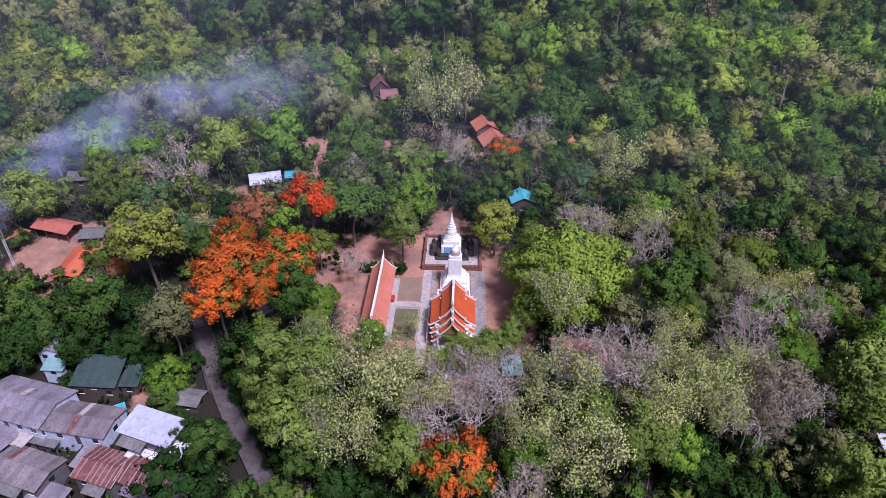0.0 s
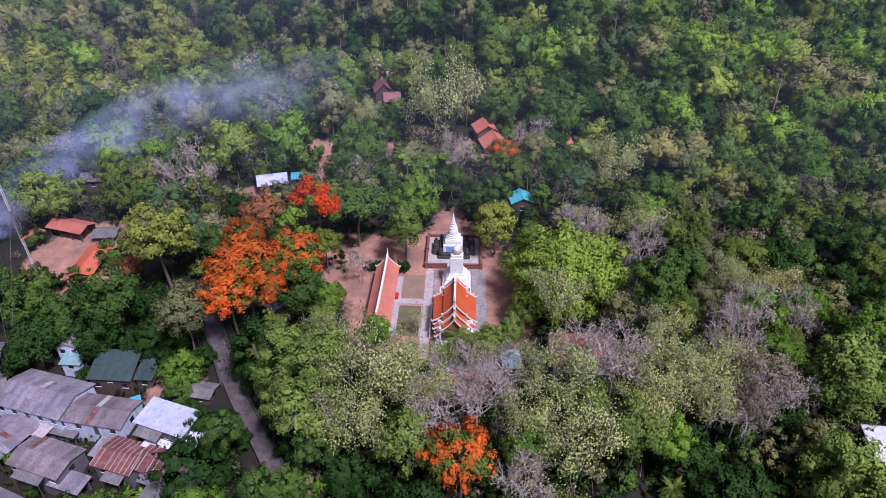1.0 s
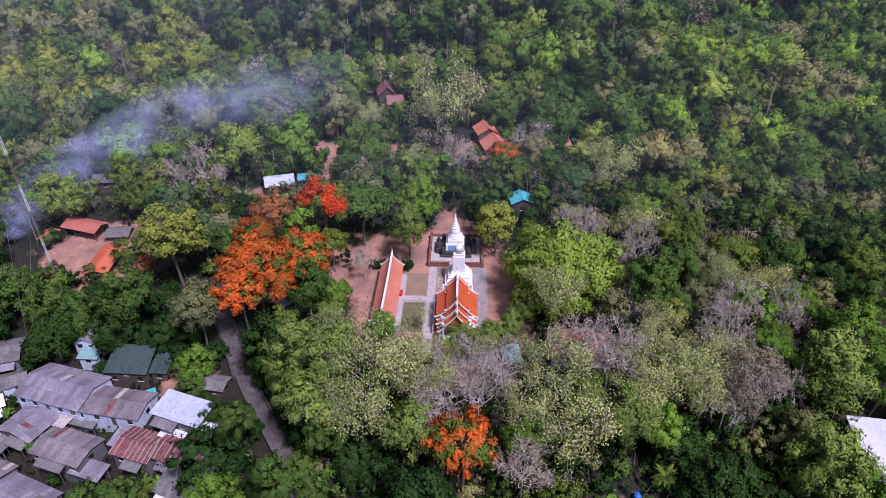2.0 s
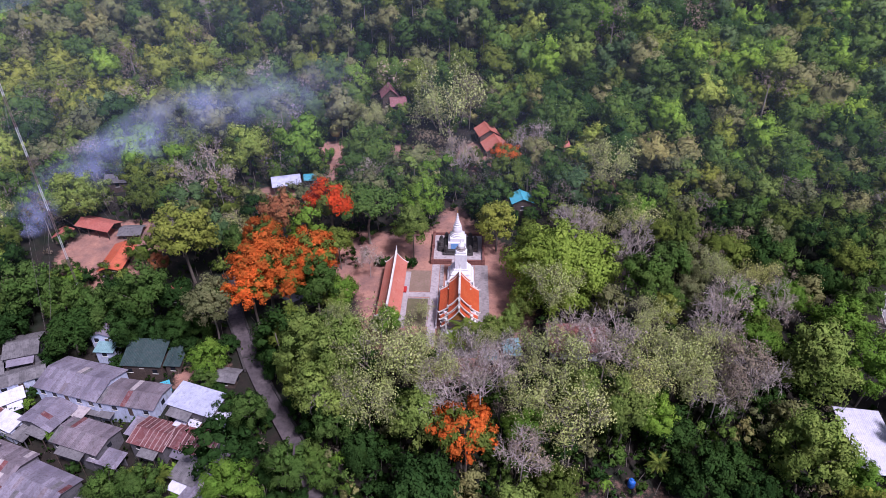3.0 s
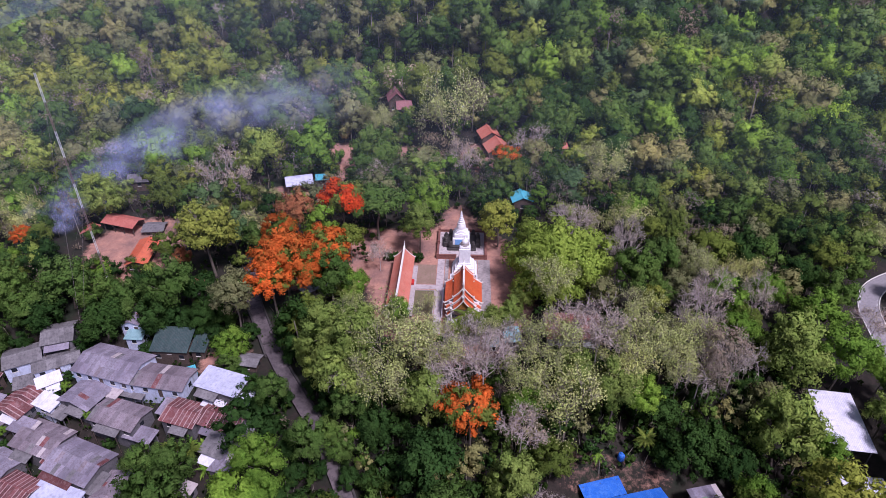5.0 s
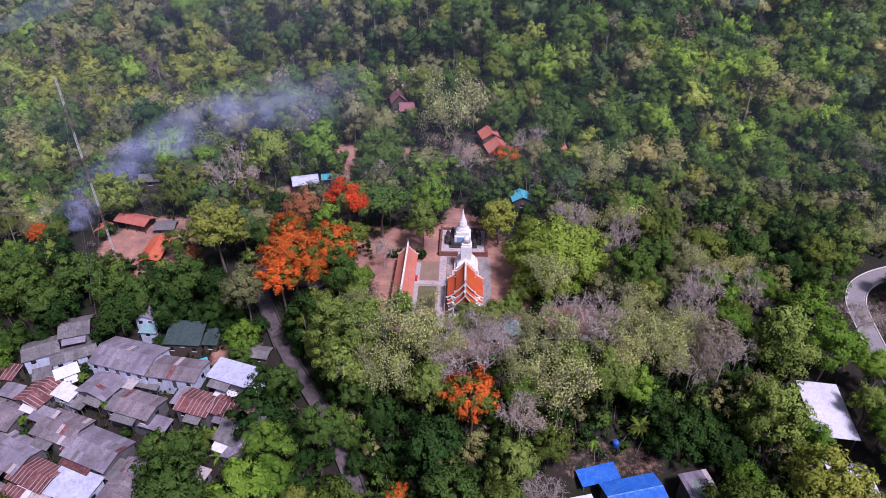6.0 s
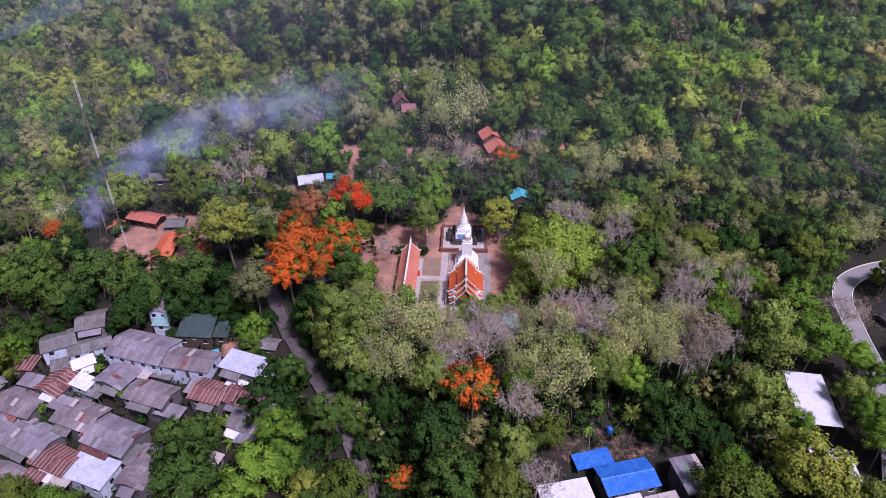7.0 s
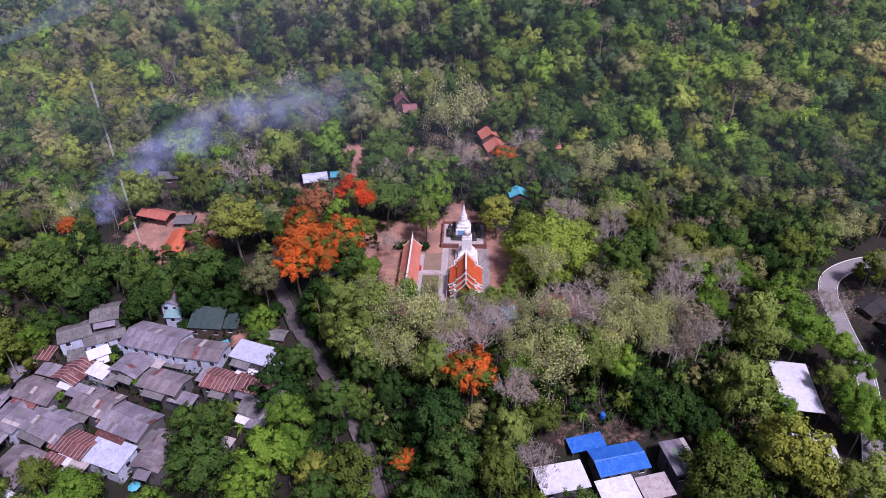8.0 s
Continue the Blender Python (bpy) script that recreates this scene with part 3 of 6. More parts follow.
def shrine_tower():
    th = empty("white_shrine_tower", in_court(0.65, 4.7, 0), "white stepped shrine tower behind the temple hall", "shrine")
    for w, v, z0, z1 in ((3.1, 2.7, -0.2, 1.3), (2.6, 2.1, 1.3, 2.5), (2.0, 1.5, 2.5, 3.5)):
        part("storey", lathe(bmesh.new(), [(w * 1.414, z0), (w * 1.43, z0 + 0.25), (v * 1.43, z1 - 0.2), (v * 1.5, z1 - 0.15), (v * 1.5, z1)], 4, turn=math.pi / 4), WHITE, th)
    for w, d, z0, z1 in ((1.35, 1.35, 3.5, 7.3), (1.15, 1.15, 7.3, 7.9)):
        part("storey", box(-w, w, -d, d, z0, z1, bevel=0.08), WHITE, th)
    for sx in (-1, 1):
        bm = bmesh.new()
        a = [Vector((sx * 1.9, y, z)) for y, z in ((-4.3, 0.4), (-3.4, 1.0), (-2.7, 2.2))]
        b = [Vector((sx * 2.4, y, z)) for y, z in ((-4.3, 0.4), (-3.4, 1.0), (-2.7, 2.2))]
        strip(bm, *((a, b) if sx > 0 else (b, a)), 0.8)
        part("balustrade", bm, WHITE, th)
    rows = [[(z0[0], z0[1] + 1.1) for z0 in rr] for rr in ([(1.0, 6.8), (1.05, 7.0), (0.85, 7.12)], [(0.85, 7.12), (0.92, 7.35), (0.72, 7.5)], [(0.72, 7.5), (0.76, 7.8), (0.62, 8.1), (0.4, 8.4), (0.2, 8.6)])]
    for k, pr in enumerate(rows):
        part("dome_ring" if k < 2 else "dome", lathe(bmesh.new(), pr, 24), PAVING if k < 2 else WHITE, th)
    part("spire", lathe(bmesh.new(), [(0.2, 9.7), (0.22, 9.8), (0.1, 10.0), (0.07, 10.3), (0.01, 10.8)], 12), WHITE, th)


def court_paving():
    pv = empty("pavement", in_court(0, 0, 0.0), "worn concrete paving of the temple court", "pavement", kind="structure")
    rng = random.Random(4)

    def slabs(x0, x1, y0, y1, w, d, mat, z=0.10):
        nx, ny = max(1, round((x1 - x0) / w)), max(1, round((y1 - y0) / d))
        sx, sy = (x1 - x0) / nx, (y1 - y0) / ny
        me = bpy.data.meshes.new("slab")
        bm = block(bmesh.new(), -sx / 2 + 0.006, sx / 2 - 0.006, -sy / 2 + 0.006, sy / 2 - 0.006, -0.25, 0, 0.008)
        bm.to_mesh(me)
        bm.free()
        me.materials.append(mat)
        for i in range(nx):
            for j in range(ny):
                o = new("slab", me)
                o.parent = pv
                o.location = (x0 + sx * (i + 0.5), y0 + sy * (j + 0.5), z + rng.uniform(-0.012, 0.012))

    slabs(-6.0, -4.25, -18.5, 10.0, 1.75, 2.4, PALEPAVE)
    slabs(-11.2, -6.0, -2.6, -0.9, 1.75, 1.7, PALEPAVE)
    slabs(3.9, 6.9, -14.0, 10.0, 1.5, 2.0, PAVING)
    slabs(-4.1, 3.8, -2.6, 1.2, 1.6, 1.9, PAVING)
    slabs(-4.1, -3.2, 1.3, 10.0, 0.9, 2.2, PAVING, 0.09)
    slabs(3.1, 3.8, 1.3, 10.0, 0.7, 2.2, PAVING, 0.09)
    slabs(-4.2, 4.2, -21.5, -18.2, 1.7, 1.6, PAVING, 0.08)
    fence = empty("balustrade", in_court(-4.15, 0, 0.1), "low white balustrade beside the temple hall", "balustrade")
    part("rail", box(-0.1, 0.1, -13.0, -3.2, 0.75, 0.9), WHITE, fence)
    part("kerb", box(-0.14, 0.14, -13.1, -3.1, -0.1, 0.2), WHITE, fence)
    for k in range(14):
        y = -12.9 + 0.73 * k
        part("baluster", lathe(bmesh.new(), [(0.09, 0.2), (0.13, 0.4), (0.07, 0.6), (0.1, 0.75)], 8, (0, y)), WHITE, fence)
    grass = empty("lawn_kerb", in_court(-8.6, -7.5, 0.0), "low pale kerb round a small dry lawn", "kerb", kind="structure")
    for x0, x1, y0, y1 in ((-2.5, 2.5, 4.3, 4.5), (-2.5, -2.3, -5.0, 4.3), (2.3, 2.5, -5.0, 4.3)):
        part("kerb", box(x0, x1, y0, y1, -0.1, 0.14), PALEPAVE, grass)


def lawn():
    """A patch of dry grass, as blades over a green-brown sod."""
    gr = empty("lawn", in_court(-8.6, -7.5, 0.0), "small patch of dry green grass", "lawn", kind="structure")
    sod = surface("dry_sod", (0.12, 0.115, 0.05), (0.16, 0.14, 0.07), (0.22, 0.15, 0.105), 0.95, 0.6, 3.0)
    part("sod", box(-2.28, 2.28, -5.0, 4.28, -0.15, 0.06), sod, gr)
    part("sod", box(-2.4, 2.4, 7.0, 15.0, -0.15, 0.05), surface("worn_sod", (0.26, 0.17, 0.125), (0.32, 0.21, 0.16), (0.20, 0.16, 0.09), 0.95, 0.5, 2.5), gr, "worn bare grass")


def stairs():
    th = empty("hill_stairs", in_court(-1.8, -21.7, 0), "long white-railed stairs down the wooded slope", "stairs", kind="structure")
    n = 36
    me = bpy.data.meshes.new("step")
    bm = block(bmesh.new(), -1.3, 1.3, -0.24, 0.24, -0.5, 0, 0.015)
    bm.to_mesh(me)
    bm.free()
    me.materials.append(PAVING)
    for k in range(n):
        o = new("step", me)
        o.parent = th
        o.location = (0, -0.42 * k, 0.05 - 0.13 * k)
    for sx in (-1, 1):
        bm = bmesh.new()
        a = [Vector((sx * 1.32, 0.3, 0.6)), Vector((sx * 1.32, -0.42 * n, 0.6 - 0.13 * n))]
        b = [Vector((sx * 1.65, 0.3, 0.6)), Vector((sx * 1.65, -0.42 * n, 0.6 - 0.13 * n))]
        strip(bm, *((b, a) if sx > 0 else (a, b)), 1.0)
        part("side_wall", bm, WHITE, th, "sloping white side wall")


viharn()
long_hall()
stupa()
shrine_tower()
court_paving()
lawn()
stairs()


# ---- houses and sheds ----
def sheet_roof(parent, w, d, eave, pitch, mat, ridge, over=0.45, label="", sheets=True):
    """Sheet roofing in separate lengths. ridge: 'x', 'y' (gable along that axis) or 'shed' (one slope falling to the front)."""
    rng = random.Random(int(w * 100 + d * 10))
    if ridge == "y":
        w, d = d, w
    hw, hd = w / 2 + over, d / 2 + over
    turn = Matrix.Rotation(math.pi / 2, 4, "Z") if ridge == "y" else Matrix()
    slopes = []
    rise = math.tan(radians(pitch))
    if ridge == "shed":
        slopes.append([(-hd, eave), (hd, eave + 2 * hd * rise)])
    else:
        slopes.append([(-hd, eave), (0, eave + hd * rise)])
        slopes.append([(hd, eave), (0, eave + hd * rise)])
    n = max(2, round(2 * hw / 0.95))
    for (ya, za), (yb, zb) in slopes:
        a = [turn @ Vector((x, ya, za)) for x in (-hw, hw)]
        b = [turn @ Vector((x, yb, zb)) for x in (-hw, hw)]
        slope = part("roof_slope", strip(bmesh.new(), *((a, b) if yb < ya else (b, a)), 0.04), mat, parent, label)
        if not sheets:
            continue
        rows = 2 if abs(yb - ya) > 3.4 else 1
        run = 1 / rows + 0.03
        wd, m = 2 * hw / n, 6
        xs = [-wd * 0.52 + wd * 1.04 * q / m for q in range(m + 1)]
        up = [0.03 + 0.035 * (q % 2) for q in range(m + 1)]
        p = [turn @ Vector((x, 0, u)) for x, u in zip(xs, up)]
        q = [turn @ Vector((x, (yb - ya) * run, (zb - za) * run + u)) for x, u in zip(xs, up)]
        bm = strip(bmesh.new(), *((p, q) if yb < ya else (q, p)), 0.02)
        me = bpy.data.meshes.new("roof_sheet")
        bm.to_mesh(me)
        bm.free()
        me.materials.append(mat)
        patched = [me]
        if mat in (ASBESTOS, ASBESTOS_BROWN):
            for other in (ASBESTOS_BROWN, PALEPAVE, ASBESTOS_DARK, ASBESTOS_DARK, RUST):
                patched.append(me.copy())
                patched[-1].materials[0] = other
        for r in range(rows):
            for k in range(n):
                o = new("roof_sheet", rng.choice(patched[1:]) if len(patched) > 1 and rng.random() < 0.10 else me)
                o.parent = slope
                t0 = max(r / rows - 0.015, -0.01)
                o.location = turn @ Vector((-hw + wd * (k + 0.5), ya + (yb - ya) * t0, za + (zb - za) * t0 + 0.02 * (k % 2) + 0.045 * r + rng.uniform(0, 0.012)))
                o.rotation_euler = (0, 0, rng.uniform(-0.006, 0.006))
        if mat is RUST:
            ends = [turn @ Vector((0, 0, 0)), turn @ Vector((0, (yb - ya) * 0.98, (zb - za) * 0.98))]
            side = turn @ Vector((0.09, 0, 0))
            row = ([e - side for e in ends], [e + side for e in ends])
            bm = strip(bmesh.new(), *(row if yb > ya else row[::-1]), 0.03)
            me = bpy.data.meshes.new("cover_strip")
            bm.to_mesh(me)
            bm.free()
            me.materials.append(STRIP)
            for k in range(n + 1):
                if rng.random() < 0.82:
                    o = new("cover_strip", me)
                    o.parent = slope
                    o.location = turn @ Vector((-hw + wd * k, ya, za + 0.14 + rng.uniform(0, 0.02)))
    if ridge != "shed":
        top = eave + hd * rise
        bm = bmesh.new()
        a = [Vector((-hw, y, top + z)) for y, z in ((-0.22, 0.0), (0, 0.10), (0.22, 0.0))]
        b = [Vector((hw, y, top + z)) for y, z in ((-0.22, 0.0), (0, 0.10), (0.22, 0.0))]
        strip(bm, [turn @ p for p in a], [turn @ p for p in b], 0.05)
        part("ridge_cap", bm, mat, parent)
    return slopes


def gable_wall(parent, w, d, eave, pitch, ridge, mat):
    """The triangles of wall under a gable roof."""
    if ridge == "shed":
        return
    span, length = (d, w) if ridge == "x" else (w, d)
    rise = span / 2 * math.tan(radians(pitch))
    for s in (-1, 1):
        bm = bmesh.new()
        tri = [(-span / 2, eave - 0.02), (span / 2, eave - 0.02), (0, eave + rise - 0.02)]
        e0, e1 = s * length / 2, s * (length / 2 - 0.12)
        vs = [[bm.verts.new((e, u, z) if ridge == "x" else (u, e, z)) for u, z in tri] for e in (e0, e1)]
        bm.faces.new(vs[0])
        bm.faces.new(vs[1][::-1])
        for k in range(3):
            bm.faces.new((vs[0][k], vs[1][k], vs[1][(k + 1) % 3], vs[0][(k + 1) % 3]))
        bmesh.ops.recalc_face_normals(bm, faces=bm.faces)
        part("gable", bm, mat, parent)


def house(cx, cy, deg, w, d, top, roof, walls, ridge="x", pitch=14, height=2.8, label="", name="house", windows=3, group="", openside=False):
    """A small house: walls with windows and a door, and a sheet roof. top: the height of the middle of the roof."""
    if group == V:
        w, d = w * 1.12, d * 1.02
    half = (d if ridge in ("x", "shed") else w) / 2 + 0.45
    rise = half * math.tan(radians(pitch)) * (2 if ridge == "shed" else 1)
    eave = top - rise / 2
    base = eave - height
    low = min(base, float(ground_z(cx, cy)) - 0.2, *(float(ground_z(cx + i * w / 2, cy + j * d / 2)) - 0.1 for i in (-1, 1) for j in (-1, 1)))
    h = empty(name, pose(cx, cy, 0, 0, 0, deg), label, name.replace("_", " "), group)
    t = 0.14
    if openside:
        n = max(2, round(w / 2.8))
        for sy in (-1, 1):
            for k in range(n + 1):
                x = -w / 2 + 0.1 + (w - 0.2) * k / n
                hi = eave + (rise if ridge == "shed" and sy > 0 else 0)
                part("post", box(x - 0.09, x + 0.09, sy * (d / 2 - 0.1) - 0.09, sy * (d / 2 - 0.1) + 0.09, low, hi, bevel=0), walls, h)
        part("wall", box(-w / 2, w / 2, d / 2 - t, d / 2 + 0.0, low, eave - 0.1), walls, h)
    else:
        for x0, x1, y0, y1, hi in ((-w / 2, w / 2, -d / 2, -d / 2 + t, 0), (-w / 2, w / 2, d / 2 - t, d / 2, rise * 0.8 if ridge == "shed" else 0), (-w / 2, -w / 2 + t, -d / 2 + t, d / 2 - t, 0), (w / 2 - t, w / 2, -d / 2 + t, d / 2 - t, 0)):
            part("wall", box(x0, x1, y0, y1, low, eave + hi), walls, h)
        gable_wall(h, w, d, eave, pitch, ridge, walls)
        rng = random.Random(int(abs(cx) * 10))
        for k in range(windows):
            x = -w / 2 + w * (k + 0.5) / windows
            if k == windows // 2 and windows > 1:
                dr = part("door", box(x - 0.45, x + 0.45, -d / 2 - 0.03, -d / 2 + 0.02, base + 0.05, base + 2.05), WOODWALL, h)
                part("door_frame", box(x - 0.53, x + 0.53, -d / 2 - 0.05, -d / 2 - 0.0, base + 2.06, base + 2.16, bevel=0), TRIM, dr)
            else:
                wi = part("window", box(x - 0.5, x + 0.5, -d / 2 - 0.03, -d / 2 + 0.02, base + 1.0, base + 2.0), DARKGLASS, h)
                part("sill", box(x - 0.6, x + 0.6, -d / 2 - 0.1, -d / 2 + 0.0, base + 0.88, base + 0.98, bevel=0), TRIM, wi)
        if group == V and walls is SHADEDWALL and w > 4:
            deep, long = rng.uniform(1.3, 2.0), w * rng.uniform(0.45, 0.95)
            x0 = rng.uniform(-w / 2, w / 2 - long)
            cover = rng.choice((ASBESTOS, ASBESTOS_DARK, ASBESTOS_DARK, RUST, WHITEMETAL))
            row = [[Vector((x, -d / 2 - k * deep, eave - 0.35 - 0.5 * k)) for x in (x0, x0 + long)] for k in (0, 1)]
            porch = part("porch_roof", strip(bmesh.new(), *row, 0.05), cover, h, "sheet awning along the house front")
            for x in (x0 + 0.1, x0 + long - 0.1):
                part("porch_post", box(x - 0.05, x + 0.05, -d / 2 - deep + 0.1, -d / 2 - deep + 0.2, low, eave - 0.88, bevel=0), WOODWALL, porch)
        for sx in (-1, 1):
            wi = part("window", box(sx * w / 2 - 0.03, sx * w / 2 + 0.03, -0.5, 0.5, base + 1.0, base + 2.0), DARKGLASS, h)
    sheet_roof(h, w, d, eave, pitch, roof, ridge, over=0.32 if group == V else 0.45, sheets=cy < 100)
    return h


V = "houses of the crowded village"
GREY = "village house under weathered grey cement roofing sheets"
DIM = "old village house under dark stained cement sheets"
RUSTY = "small house under striped rusty iron roofing"
house(-61.2, 82.4, -4, 6.9, 5.0, -2.3, GREENMETAL, WOODWALL, "shed", 20, 3.0, "raised wooden house with dark green metal roof", group=V)
house(-55.2, 82.6, -4, 2.6, 4.6, -3.0, GREENMETAL, WOODWALL, "shed", 15, 2.4, "lean-to with dark green metal roof beside wooden house", "lean_to", 1, V)
house(-71.9, 76.9, -16, 12.4, 8.2, -3.3, ASBESTOS, BLUEWALL, "x", 17, 2.6, "long village house with pale walls and grey sheet roof", group=V, windows=5)
house(-61.0, 73.4, -10, 11.6, 6.0, -4.0, ASBESTOS_BROWN, BLUEWALL, "x", 13, 2.6, "long pale blue house with brownish grey sheet roof", group=V, windows=4)
house(-46.6, 69.5, -20, 8.4, 4.6, -1.9, BLUEWHITE, SHADEDWALL, "shed", 7, 4.2, "two-storey house with bright white metal roof", group=V, windows=4)
house(-41.2, 66.2, -22, 3.0, 3.0, -3.4, WHITEMETAL, SHADEDWALL, "shed", 12, 2.6, "small annexe with white metal roof", "lean_to", 1, V)
house(-52.9, 64.5, -17, 6.2, 5.6, -5.0, RUST, SHADEDWALL, "x", 16, 2.4, RUSTY, group=V, windows=2)
house(-44.8, 63.0, -19, 7.6, 5.6, -4.6, RUST, SHADEDWALL, "x", 16, 2.6, RUSTY, group=V, windows=3)
house(-75.6, 70.3, -22, 6.8, 6.0, -6.0, ASBESTOS, SHADEDWALL, "y", 15, 2.4, GREY, group=V, windows=2)
house(-70.3, 71.0, -22, 2.8, 2.2, -6.6, PALEPAVE, SHADEDWALL, "shed", 8, 2.2, "small shed with cream sheet roof", "shed", 1, V)
house(-66.5, 65.5, -18, 9.0, 5.8, -6.5, ASBESTOS_BROWN, SHADEDWALL, "x", 14, 2.4, GREY, group=V, windows=4)
house(-82.8, 68.9, -24, 4.4, 2.8, -7.0, WHITEMETAL, BLUEWALL, "shed", 10, 2.3, "small shed with bluish white metal roof", "shed", 1, V)
house(-89.0, 69.6, -22, 6.0, 6.6, -7.4, RUST, SHADEDWALL, "y", 17, 2.4, RUSTY, group=V, windows=2)
house(-95.3, 65.1, -18, 9.2, 6.2, -9.0, ASBESTOS_BROWN, SHADEDWALL, "x", 15, 2.5, GREY, group=V, windows=3)
house(-104.5, 73.0, -12, 6.4, 10.0, -8.4, ASBESTOS, SHADEDWALL, "y", 14, 2.6, GREY, group=V, windows=2)
house(-98.7, 74.5, -8, 4.6, 3.4, -6.6, RUST, WOODWALL, "shed", 12, 2.4, RUSTY, group=V, windows=2)
house(-80.6, 61.6, -20, 8.6, 6.6, -9.0, ASBESTOS_BROWN, SHADEDWALL, "x", 15, 2.4, GREY, group=V, windows=3)
house(-71.2, 56.6, -22, 9.6, 7.4, -9.4, ASBESTOS, SHADEDWALL, "x", 16, 2.6, GREY, group=V, windows=4)
house(-76.6, 57.6, -22, 2.2, 3.0, -9.9, RUST, WOODWALL, "shed", 12, 2.0, "little rusty lean-to between grey houses", "lean_to", 1, V)
house(-88.7, 56.7, -24, 9.6, 7.0, -10.4, ASBESTOS, SHADEDWALL, "x", 15, 2.5, GREY, group=V, windows=3)
house(-98.5, 58.5, -12, 6.4, 7.6, -10.4, ASBESTOS, BLUEWALL, "y", 14, 2.5, GREY, group=V, windows=2)
house(-73.1, 49.3, -20, 8.4, 5.4, -11.4, BLUEWHITE, BLUEWALL, "shed", 9, 2.5, "village house with bluish white metal roof", group=V, windows=3)
house(-81.3, 51.8, -22, 7.6, 5.4, -11.1, RUST, SHADEDWALL, "x", 14, 2.4, RUSTY, group=V, windows=2)
house(-63.0, 50.0, -14, 5.6, 9.4, -10.9, ASBESTOS_BROWN, SHADEDWALL, "y", 16, 2.5, GREY, group=V, windows=2)
house(-92.0, 47.0, -16, 7.4, 8.6, -12.4, ASBESTOS_BROWN, SHADEDWALL, "y", 14, 2.5, GREY, group=V, windows=2)
house(-91.4, 39.4, -22, 5.0, 3.6, -12.8, WHITEMETAL, SHADEDWALL, "shed", 9, 2.4, "small house with white metal roof", group=V, windows=2)
house(-85.0, 37.5, -22, 5.0, 4.0, -13.0, RUST, SHADEDWALL, "x", 14, 2.2, RUSTY, group=V, windows=2)
house(-87.6, 85.5, 18, 5.4, 6.6, -2.6, ASBESTOS_DARK, SHADEDWALL, "x", 17, 2.5, DIM, group=V, windows=2)
house(-85.6, 79.2, 28, 7.8, 4.4, -5.0, ASBESTOS_DARK, BLUEWALL, "x", 16, 2.4, DIM, group=V, windows=3)
house(-93.4, 80.2, 28, 6.2, 6.0, -4.6, ASBESTOS_DARK, BLUEWALL, "x", 15, 2.4, DIM, group=V, windows=2)
house(-85.4, 74.6, 36, 3.8, 2.4, -6.6, WHITEMETAL, SHADEDWALL, "shed", 12, 2.2, "small shed with white metal roof", "shed", 1, V)
house(-71.7, 89.3, -4, 4.0, 5.4, -1.2, ASBESTOS, BLUEWALL, "y", 20, 2.6, "narrow whitish house half hidden by trees", group=V, windows=2)
house(-70.6, 85.6, -4, 3.2, 3.0, -3.2, PALETEAL, BLUEWALL, "shed", 12, 2.2, "small shed with pale teal roof", "shed", 1, V)
house(-42.6, 75.6, -10, 3.6, 3.2, -1.6, ASBESTOS_DARK, WOODWALL, "x", 14, 2.0, "low brown shed beside the lane", "shed", 1, V)
house(-44.6, 57.4, -22, 4.2, 4.4, -5.8, ASBESTOS_DARK, SHADEDWALL, "shed", 12, 2.4, DIM, group=V, windows=2)
house(-42.2, 54.0, -22, 3.0, 5.0, -6.4, ASBESTOS, SHADEDWALL, "y", 14, 2.2, GREY, group=V, windows=1)
house(-48.8, 49.6, -20, 3.0, 2.6, -8.6, PALEPAVE, SHADEDWALL, "shed", 6, 2.2, "little shed with pale flat roof", "shed", 1, V)

R = "houses below the wooded slope"
house(30.4, 43.2, 13, 9.6, 5.6, -4.6, BLUEMETAL, SHADEDWALL, "x", 13, 2.6, "house with bright blue metal gable roof", group=R, windows=4)
house(25.0, 47.6, 15, 6.6, 2.4, -5.6, BLUEMETAL, SHADEDWALL, "shed", 8, 2.2, "open shed with faded blue metal roof", "shed", 2, R, True)
house(19.0, 39.8, 12, 8.8, 5.0, -6.2, WHITEMETAL, SHADEDWALL, "shed", 4, 2.6, "house with glaring white sheet roof", group=R, windows=3)
house(29.2, 36.6, 13, 6.6, 5.0, -6.2, WHITEMETAL, SHADEDWALL, "shed", 5, 2.6, "house with glaring white sheet roof", group=R, windows=3)
house(36.4, 38.2, 14, 5.4, 3.8, -6.6, PALEPAVE, SHADEDWALL, "shed", 6, 2.2, "shed with pinkish pale roof", "shed", 2, R)
house(42.5, 43.8, 12, 4.6, 6.6, -5.0, ASBESTOS, SHADEDWALL, "shed", 4, 3.4, "grey flat-roofed house with patched sheets", group=R, windows=2)
house(73.3, 62.4, -9, 7.0, 13.0, -4.6, WHITEMETAL, SHADEDWALL, "shed", 3, 2.8, "large carport under shining white sheet roof", "carport", 3, "", True)
house(71.6, 46.6, -6, 6.6, 9.0, -7.6, WHITEMETAL, SHADEDWALL, "shed", 3, 2.6, "long shed under white sheet roof among trees", "shed", 2, "", True)
house(103.4, 88.4, 35, 8.0, 4.8, -2.2, BLACKROOF, WOODWALL, "x", 16, 2.4, "dark roofed roadside shack", "shack", 2, "roadside shacks")
house(107.4, 82.8, 35, 9.0, 5.2, -2.6, BLACKROOF, WOODWALL, "x", 15, 2.4, "dark roofed roadside shack with sagging sheets", "shack", 2, "roadside shacks")

